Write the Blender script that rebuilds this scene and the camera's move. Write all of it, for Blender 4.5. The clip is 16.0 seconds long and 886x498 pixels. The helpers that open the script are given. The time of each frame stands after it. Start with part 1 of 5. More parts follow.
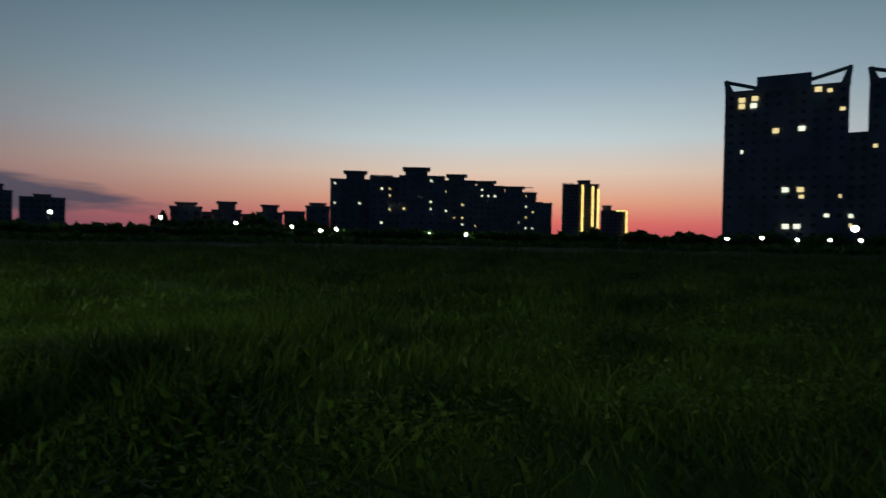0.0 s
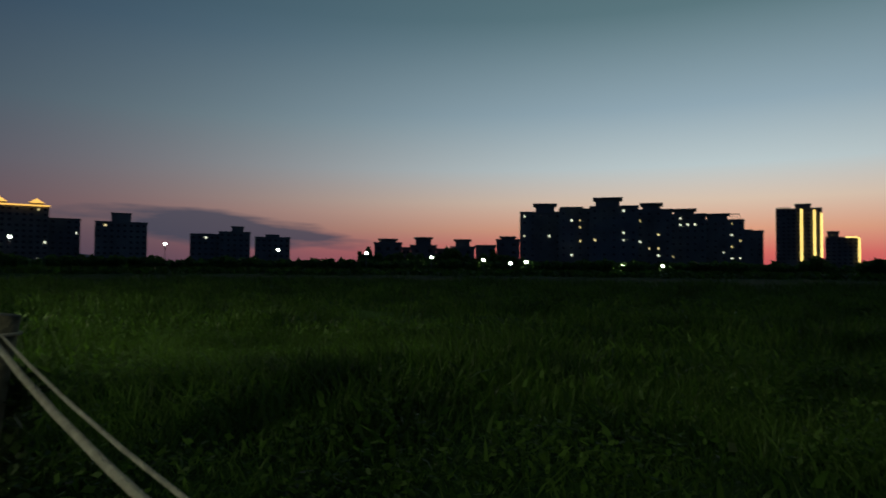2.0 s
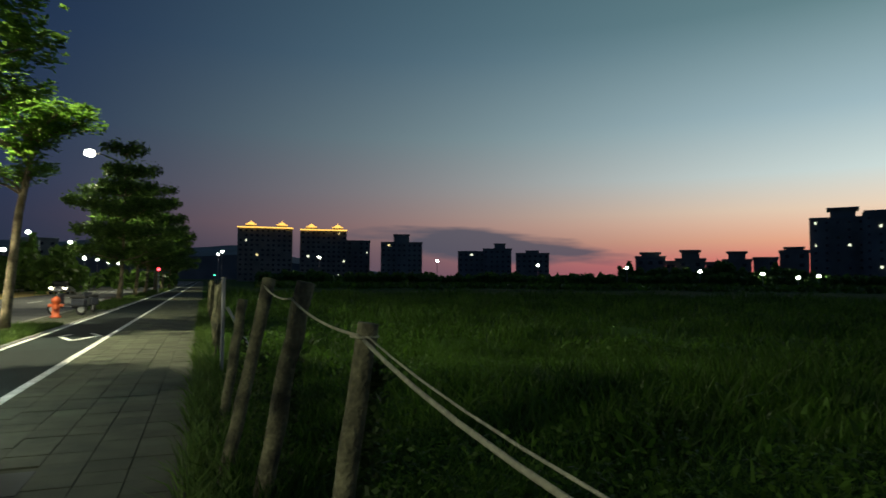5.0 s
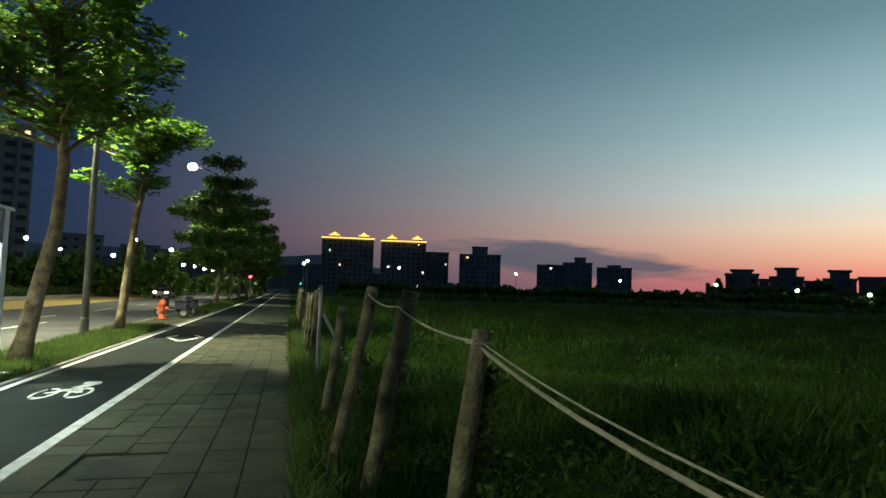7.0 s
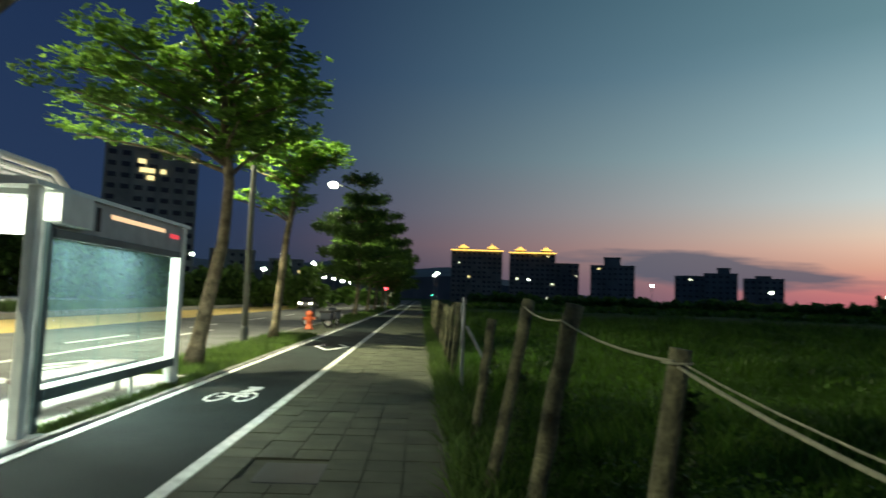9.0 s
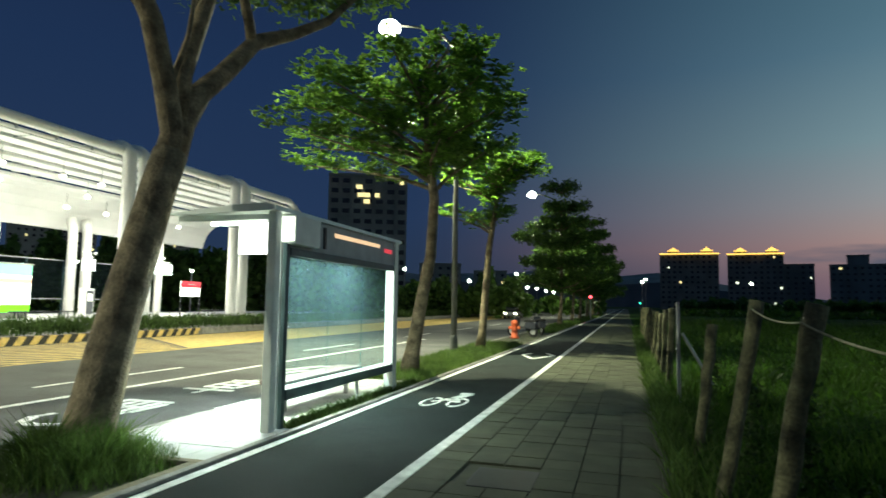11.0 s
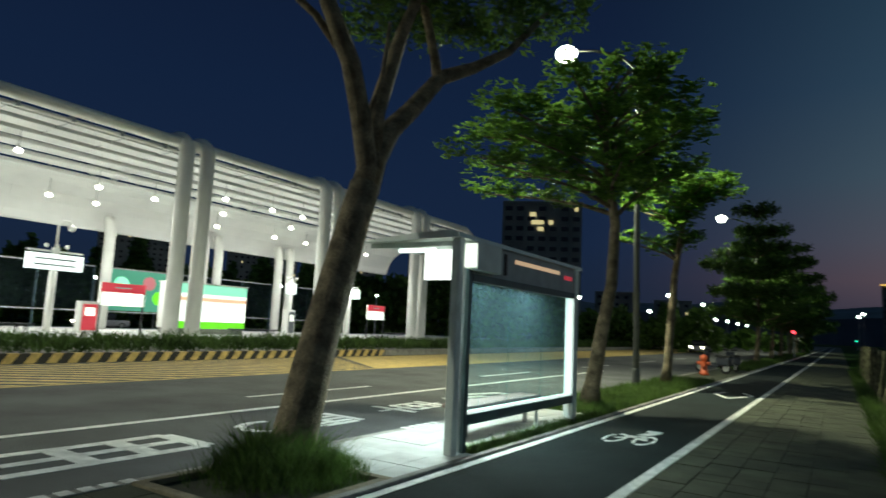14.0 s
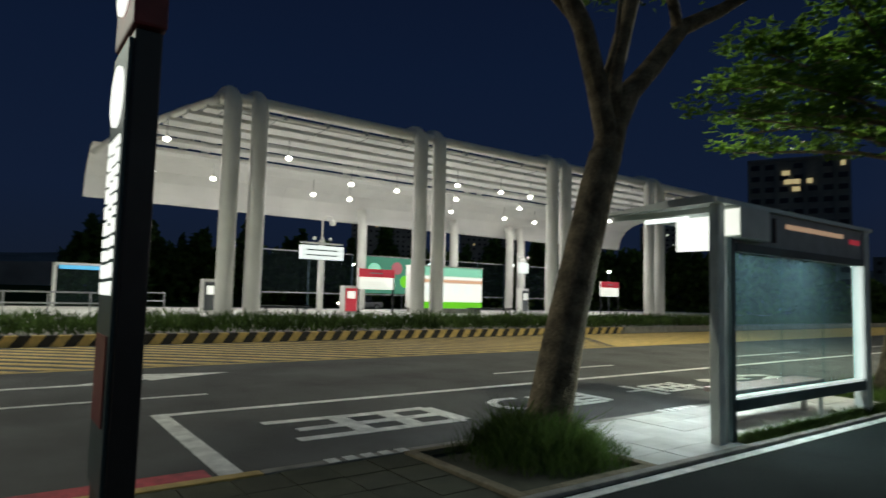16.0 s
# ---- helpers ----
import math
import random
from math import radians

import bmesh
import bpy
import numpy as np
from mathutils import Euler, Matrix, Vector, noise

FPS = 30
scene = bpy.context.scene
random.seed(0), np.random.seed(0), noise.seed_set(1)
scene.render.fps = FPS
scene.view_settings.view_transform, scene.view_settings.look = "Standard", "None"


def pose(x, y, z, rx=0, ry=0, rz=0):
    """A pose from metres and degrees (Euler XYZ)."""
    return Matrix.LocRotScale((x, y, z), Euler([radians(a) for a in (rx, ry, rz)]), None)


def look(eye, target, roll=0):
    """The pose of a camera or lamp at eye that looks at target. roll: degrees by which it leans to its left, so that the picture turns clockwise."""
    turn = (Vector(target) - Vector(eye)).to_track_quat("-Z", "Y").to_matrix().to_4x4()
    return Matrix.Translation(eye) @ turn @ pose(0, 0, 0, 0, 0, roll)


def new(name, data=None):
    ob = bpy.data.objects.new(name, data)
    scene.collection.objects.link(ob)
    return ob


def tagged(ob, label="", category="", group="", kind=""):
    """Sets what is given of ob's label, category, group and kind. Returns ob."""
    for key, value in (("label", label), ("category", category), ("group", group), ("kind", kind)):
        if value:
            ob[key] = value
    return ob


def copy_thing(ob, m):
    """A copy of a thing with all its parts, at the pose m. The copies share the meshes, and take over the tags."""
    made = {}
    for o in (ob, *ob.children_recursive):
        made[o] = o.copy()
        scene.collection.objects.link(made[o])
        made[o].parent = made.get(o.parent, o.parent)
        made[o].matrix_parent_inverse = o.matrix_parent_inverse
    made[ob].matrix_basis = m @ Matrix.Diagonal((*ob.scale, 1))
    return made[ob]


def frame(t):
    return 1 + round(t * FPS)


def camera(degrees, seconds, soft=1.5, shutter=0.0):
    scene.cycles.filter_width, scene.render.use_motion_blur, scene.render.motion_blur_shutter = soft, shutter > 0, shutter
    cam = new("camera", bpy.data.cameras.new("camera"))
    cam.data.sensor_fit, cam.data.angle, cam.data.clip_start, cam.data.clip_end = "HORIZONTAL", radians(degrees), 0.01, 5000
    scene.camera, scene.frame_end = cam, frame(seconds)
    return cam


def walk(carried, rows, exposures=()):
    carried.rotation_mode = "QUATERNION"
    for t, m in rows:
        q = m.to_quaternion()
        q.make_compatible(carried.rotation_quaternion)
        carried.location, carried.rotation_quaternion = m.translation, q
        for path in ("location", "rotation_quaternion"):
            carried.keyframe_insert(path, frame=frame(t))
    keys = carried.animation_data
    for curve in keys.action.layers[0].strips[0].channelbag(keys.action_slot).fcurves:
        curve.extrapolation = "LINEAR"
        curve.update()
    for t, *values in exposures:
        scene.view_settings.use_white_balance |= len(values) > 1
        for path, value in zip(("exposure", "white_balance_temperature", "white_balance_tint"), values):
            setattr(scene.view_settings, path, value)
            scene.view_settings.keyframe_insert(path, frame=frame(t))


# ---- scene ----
cam = camera(71.4, 16.0, soft=1.5, shutter=0.6)
PATH = [
    (0, (0.987, 1.061, 1.595), (2.76, 1.985, 1.557), 1.0),
    (0.5, (0.969, 0.984, 1.595), (2.667, 2.042, 1.597), 0.1),
    (1, (0.948, 0.907, 1.595), (2.547, 2.109, 1.624), 0.1),
    (1.5, (0.917, 0.829, 1.592), (2.418, 2.151, 1.631), 0.1),
    (2, (0.868, 0.748, 1.579), (2.279, 2.164, 1.639), 0.5),
    (2.5, (0.806, 0.66, 1.565), (2.105, 2.177, 1.673), 1.8),
    (3, (0.739, 0.559, 1.566), (1.91, 2.177, 1.669), 3.1),
    (3.5, (0.688, 0.472, 1.577), (1.753, 2.163, 1.664), 2.4),
    (4, (0.611, 0.405, 1.586), (1.577, 2.155, 1.662), 1.7),
    (4.5, (0.565, 0.348, 1.607), (1.401, 2.163, 1.698), 1.5),
    (5, (0.544, 0.297, 1.62), (1.266, 2.16, 1.722), 0.4),
    (7.5, (0.263, 0.143, 1.607), (0.715, 2.086, 1.745), 2.5),
    (8, (0.213, 0.152, 1.61), (0.643, 2.1, 1.743), 3.3),
    (8.5, (0.131, 0.244, 1.604), (0.416, 2.218, 1.743), 2.6),
    (9, (0.092, 0.365, 1.605), (0.16, 2.357, 1.767), 2.0),
    (9.5, (0.076, 0.443, 1.578), (-0.071, 2.429, 1.762), 0.9),
    (10, (0.093, 0.452, 1.567), (-0.215, 2.423, 1.714), 0.9),
    (12.5, (0.029, 0.451, 1.556), (-0.784, 2.262, 1.802), 1.6),
    (13, (0.015, 0.456, 1.541), (-0.84, 2.248, 1.782), 2.4),
    (13.5, (-0.001, 0.465, 1.557), (-0.952, 2.212, 1.772), 2.4),
    (14, (-0.045, 0.474, 1.554), (-1.121, 2.142, 1.802), 2.7),
    (14.5, (-0.126, 0.477, 1.561), (-1.373, 2.026, 1.78), 2.8),
    (15, (-0.212, 0.443, 1.553), (-1.617, 1.854, 1.746), 2.3),
    (15.5, (-0.233, 0.455, 1.542), (-1.734, 1.766, 1.715), 2.4),
    (16, (-0.321, 0.507, 1.552), (-1.929, 1.687, 1.702), 1.5),
]

EXPO = [(0, -0.4, 6700, 3), (2.0, -0.5, 6750, 2), (3.5, -0.35, 6900, -1), (5.2, -0.05, 7050, -3), (7.4, 0.25, 7100, -6), (9.0, 0.32, 7100, -6), (10.2, 0.32, 7000, -7), (12.4, -0.35, 6250, -14), (13.5, -0.65, 6250, -11), (15.0, -1.2, 6350, 0), (16.0, -1.45, 6400, 2)]
walk(cam, [(t, look(eye, target, roll)) for t, eye, target, roll in PATH], EXPO)


# ---- sky: dusk glow in the east-south-east of the plan, night blue opposite ----
def srgb(r, g, b, a=1.0):
    f = lambda c: c / 12.92 if c <= 0.04045 else ((c + 0.055) / 1.055) ** 2.4
    return (f(r / 255), f(g / 255), f(b / 255), a)


world = bpy.data.worlds.new("dusk_sky")
scene.world = world
world.use_nodes = True
wt = world.node_tree
wt.nodes.clear()


def wn(kind, **kw):
    n = wt.nodes.new(kind)
    for k, v in kw.items():
        if k == "op":
            n.operation = v
        else:
            n.inputs[int(k[1:])].default_value = v
    return n


def wramp(stops, fac):
    n = wt.nodes.new("ShaderNodeValToRGB")
    el = n.color_ramp.elements
    while len(el) < len(stops):
        el.new(0.5)
    for e, (deg, col) in zip(el, stops):
        e.position, e.color = deg / 45.0, srgb(*col)
    wt.links.new(fac, n.inputs[0])
    return n.outputs[0]


def wmath(op, a, b=None, c=None, clamp=False):
    n = wt.nodes.new("ShaderNodeMath")
    n.operation, n.use_clamp = op, clamp
    for k, v in enumerate((a, b, c)):
        if v is None:
            continue
        if isinstance(v, (int, float)):
            n.inputs[k].default_value = v
        else:
            wt.links.new(v, n.inputs[k])
    return n.outputs[0]


def wmix(fac, a, b):
    n = wt.nodes.new("ShaderNodeMix")
    n.data_type = "RGBA"
    wt.links.new(fac, n.inputs[0])
    for k, v in ((6, a), (7, b)):
        if isinstance(v, tuple):
            n.inputs[k].default_value = v
        else:
            wt.links.new(v, n.inputs[k])
    return n.outputs[2]


def wsmooth(f):
    return wmath("MULTIPLY", wmath("MULTIPLY", f, f), wmath("SUBTRACT", 3.0, wmath("MULTIPLY", f, 2.0)))


wco = wt.nodes.new("ShaderNodeTexCoord")
wsep = wt.nodes.new("ShaderNodeSeparateXYZ")
wt.links.new(wco.outputs["Generated"], wsep.inputs[0])
wx, wy, wz = wsep.outputs
elev = wmath("MULTIPLY", wmath("ARCSINE", wz), 57.2958)
azim = wmath("MULTIPLY", wmath("ARCTAN2", wx, wy), 57.2958)
efac = wmath("DIVIDE", elev, 45.0, clamp=True)
glow = wramp([(0, (222, 92, 106)), (1.5, (248, 124, 120)), (3.5, (255, 184, 156)), (6, (252, 224, 208)), (9, (218, 231, 242)),
              (14, (170, 194, 215)), (22, (108, 138, 152)), (36, (63, 92, 106))], efac)
mid = wramp([(0, (92, 90, 112)), (2.5, (124, 102, 118)), (5, (160, 125, 131)), (8, (146, 136, 146)), (13, (120, 139, 153)),
             (20, (88, 115, 138)), (30, (62, 92, 114)), (42, (44, 69, 94))], efac)
dark = wramp([(0, (38, 48, 70)), (8, (35, 50, 84)), (20, (29, 45, 80)), (36, (24, 35, 66))], efac)
side = wmath("COSINE", wmath("RADIANS", wmath("SUBTRACT", azim, 71.0)))
near_glow = wmath("POWER", wmath("DIVIDE", wmath("SUBTRACT", side, 0.15), 0.85, clamp=True), 3.6)
near_dark = wsmooth(wmath("DIVIDE", wmath("SUBTRACT", 0.92, side), 0.96, clamp=True))
sky = wmix(near_dark, wmix(near_glow, mid, glow), dark)
# a flat bank of dusk cloud low over the town
cxy = wt.nodes.new("ShaderNodeCombineXYZ")
wt.links.new(wmath("MULTIPLY", azim, 0.11), cxy.inputs[0])
wt.links.new(wmath("MULTIPLY", elev, 0.75), cxy.inputs[1])
cn = wt.nodes.new("ShaderNodeTexNoise")
cn.inputs["Scale"].default_value, cn.inputs["Detail"].default_value = 1.3, 4.0
wt.links.new(cxy.outputs[0], cn.inputs["Vector"])
c_az = wmath("SUBTRACT", 1.0, wmath("DIVIDE", wmath("ABSOLUTE", wmath("SUBTRACT", azim, 25.0)), 17.0), clamp=True)
c_el = wmath("SUBTRACT", 1.0, wmath("DIVIDE", wmath("ABSOLUTE", wmath("SUBTRACT", elev, wmath("SUBTRACT", 5.0, wmath("MULTIPLY", azim, 0.075)))), 2.3), clamp=True)
c_m = wmath("MULTIPLY", wmath("SUBTRACT", wmath("ADD", wmath("MULTIPLY", wmath("MULTIPLY", c_az, c_el), 1.3), cn.outputs[0]), 0.80), 3.0, clamp=True)
w_az = wmath("SUBTRACT", 1.0, wmath("DIVIDE", wmath("ABSOLUTE", wmath("SUBTRACT", azim, 28.5)), 4.0), clamp=True)
w_el = wmath("SUBTRACT", 1.0, wmath("DIVIDE", wmath("ABSOLUTE", wmath("SUBTRACT", elev, wmath("SUBTRACT", 7.3, wmath("MULTIPLY", azim, 0.12)))), 0.42), clamp=True)
wisp = wmath("MULTIPLY", wmath("MULTIPLY", w_az, w_el), 2.4, clamp=True)
c_m = wmath("MAXIMUM", c_m, wmath("MULTIPLY", wisp, cn.outputs[0], clamp=True))
sky = wmix(wmath("MULTIPLY", c_m, 0.85), sky, srgb(78, 82, 104))
wbg = wt.nodes.new("ShaderNodeBackground")
wt.links.new(sky, wbg.inputs[0])
wbg.inputs[1].default_value = 1.0
wout = wt.nodes.new("ShaderNodeOutputWorld")
wt.links.new(wbg.outputs[0], wout.inputs[0])


def lamp(name, kind, m, watts, colour, size=0.3, spread=180):
    d = bpy.data.lights.new(name, kind)
    d.energy, d.color = watts, colour
    if kind == "AREA":
        d.shape, d.size = "DISK", size
        d.spread = radians(spread)
    else:
        d.shadow_soft_size = size
    ob = new(name, d)
    ob.matrix_basis = m
    return ob


STREET = (1.0, 0.94, 0.70)
STREET_Y = (-14.0, 20.0, 54.0, 88.0, 122.0)
for yy in STREET_Y:
    lamp("street_light", "AREA", pose(-7.85, yy, 10.9), 180 if yy < 0 else (4300 if yy < 30 else 1700), STREET, 0.4, 170)
lamp("street_light_opposite", "AREA", pose(-46.0, 4.0, 10.5), 1200, STREET, 0.4, 170)
for yy in (9.0, 18.0, 27.0, 36.0, 45.0):
    lamp("canopy_light", "AREA", pose(-34.5, yy, 8.3), 790, (1.0, 0.91, 0.90), 1.2)
    # point fill without a fixture, added to brighten platform floor and columns
    lamp("canopy_fill", "POINT", pose(-34.0, yy + 4.0, 3.7), 470, (1.0, 0.94, 0.93), 0.3)
# unseen fill outside the view, added to light column fronts and road
lamp("island_fill", "AREA", pose(-24.0, -10.0, 11.0), 9000, (1.0, 0.96, 0.82), 0.5, 175)
lamp("shelter_light", "AREA", pose(-4.75, 9.0, 2.46), 170, (0.90, 1.0, 1.0), 0.6, 170)
lamp("shelter_light", "AREA", pose(-4.75, 7.7, 2.46), 110, (0.90, 1.0, 1.0), 0.4, 170)


# ---- materials ----
def material(name, base, rough=0.8, metal=0.0, vary=0.25, scale=6.0, bump=0.0, bscale=40.0, second=None, emit=0.0, island=False, objvar=0.0, grain=0.0):
    m = bpy.data.materials.new(name)
    m.use_nodes = True
    nt = m.node_tree
    p = nt.nodes["Principled BSDF"]
    p.inputs["Roughness"].default_value, p.inputs["Metallic"].default_value = rough, metal
    co = nt.nodes.new("ShaderNodeTexCoord")
    n1 = nt.nodes.new("ShaderNodeTexNoise")
    n1.inputs["Scale"].default_value, n1.inputs["Detail"].default_value = scale, 5
    geo = nt.nodes.new("ShaderNodeNewGeometry")
    nt.links.new(geo.outputs["Position"], n1.inputs["Vector"])
    ramp = nt.nodes.new("ShaderNodeValToRGB")
    lo = tuple(c * (1 - vary) for c in base[:3]) + (1,)
    hi = tuple(min(1, c * (1 + vary)) for c in (second or base)[:3]) + (1,)
    ramp.color_ramp.elements[0].position, ramp.color_ramp.elements[1].position = 0.32, 0.68
    ramp.color_ramp.elements[0].color, ramp.color_ramp.elements[1].color = lo, hi
    nt.links.new(n1.outputs[0], ramp.inputs[0])
    col = ramp.outputs[0]
    n2 = nt.nodes.new("ShaderNodeTexNoise")
    n2.inputs["Scale"].default_value, n2.inputs["Detail"].default_value = bscale, 3
    nt.links.new(geo.outputs["Position"], n2.inputs["Vector"])
    if grain or objvar or island:
        hsv = nt.nodes.new("ShaderNodeHueSaturation")
        nt.links.new(col, hsv.inputs["Color"])
        val = None
        mr = nt.nodes.new("ShaderNodeMapRange")
        if objvar:
            oi = nt.nodes.new("ShaderNodeObjectInfo")
            nt.links.new(oi.outputs["Random"], mr.inputs[0])
            mr.inputs[3].default_value, mr.inputs[4].default_value = 1 - objvar, 1 + objvar
        elif island:
            nt.links.new(geo.outputs["Random Per Island"], mr.inputs[0])
            mr.inputs[3].default_value, mr.inputs[4].default_value = 0.6, 1.4
        else:
            nt.links.new(n2.outputs[0], mr.inputs[0])
            mr.inputs[1].default_value, mr.inputs[2].default_value = 0.3, 0.7
            mr.inputs[3].default_value, mr.inputs[4].default_value = 1 - grain, 1 + grain
        nt.links.new(mr.outputs[0], hsv.inputs["Value"])
        col = hsv.outputs[0]
    nt.links.new(col, p.inputs["Base Color"])
    if bump:
        b = nt.nodes.new("ShaderNodeBump")
        b.inputs["Strength"].default_value, b.inputs["Distance"].default_value = bump, 0.02
        nt.links.new(n2.outputs[0], b.inputs["Height"])
        nt.links.new(b.outputs[0], p.inputs["Normal"])
    if emit:
        nt.links.new(col, p.inputs["Emission Color"])
        p.inputs["Emission Strength"].default_value = emit
    return m


def glower(name, colour, strength):
    m = bpy.data.materials.new(name)
    m.use_nodes = True
    p = m.node_tree.nodes["Principled BSDF"]
    p.inputs["Base Color"].default_value = (*(0.3 * c for c in colour), 1)
    p.inputs["Emission Color"].default_value = (*colour, 1)
    p.inputs["Emission Strength"].default_value = strength
    m.cycles.emission_sampling = "NONE" if name not in ("lit_white", "fluorescent_tube") else "FRONT"
    return m


def glass(name, tint=(0.75, 0.92, 0.95), rough=0.03, clear=0.75, dust=(0.35, 0.5, 0.52)):
    m = bpy.data.materials.new(name)
    m.use_nodes = True
    nt = m.node_tree
    nt.nodes.clear()
    out = nt.nodes.new("ShaderNodeOutputMaterial")
    tr, gl, mx = (nt.nodes.new(k) for k in ("ShaderNodeBsdfTransparent", "ShaderNodeBsdfPrincipled", "ShaderNodeMixShader"))
    tr.inputs[0].default_value = (*tint, 1)
    tl, m2 = nt.nodes.new("ShaderNodeBsdfTranslucent"), nt.nodes.new("ShaderNodeMixShader")
    tl.inputs[0].default_value = (*dust, 1)
    m2.inputs[0].default_value = 0.12
    gl.inputs["Base Color"].default_value = (*dust, 1)
    gl.inputs["Roughness"].default_value = rough
    gl.inputs["Specular IOR Level"].default_value = 0.15
    mx.inputs[0].default_value = 1 - clear
    nt.links.new(tr.outputs[0], mx.inputs[1])
    nt.links.new(tl.outputs[0], m2.inputs[1])
    nt.links.new(gl.outputs[0], m2.inputs[2])
    nt.links.new(m2.outputs[0], mx.inputs[2])
    nt.links.new(mx.outputs[0], out.inputs[0])
    return m


def leafy(name, base, second, scale=1.2):
    m = material(name, base, 0.55, vary=0.35, scale=scale, second=second, island=True)
    p = m.node_tree.nodes["Principled BSDF"]
    p.inputs["Specular IOR Level"].default_value = 0.25
    nt = m.node_tree
    tl, mx = nt.nodes.new("ShaderNodeBsdfTranslucent"), nt.nodes.new("ShaderNodeMixShader")
    nt.links.new(p.inputs["Base Color"].links[0].from_socket, tl.inputs[0])
    mx.inputs[0].default_value = 0.55
    nt.links.new(p.outputs[0], mx.inputs[1])
    nt.links.new(tl.outputs[0], mx.inputs[2])
    nt.links.new(mx.outputs[0], nt.nodes["Material Output"].inputs[0])
    return m


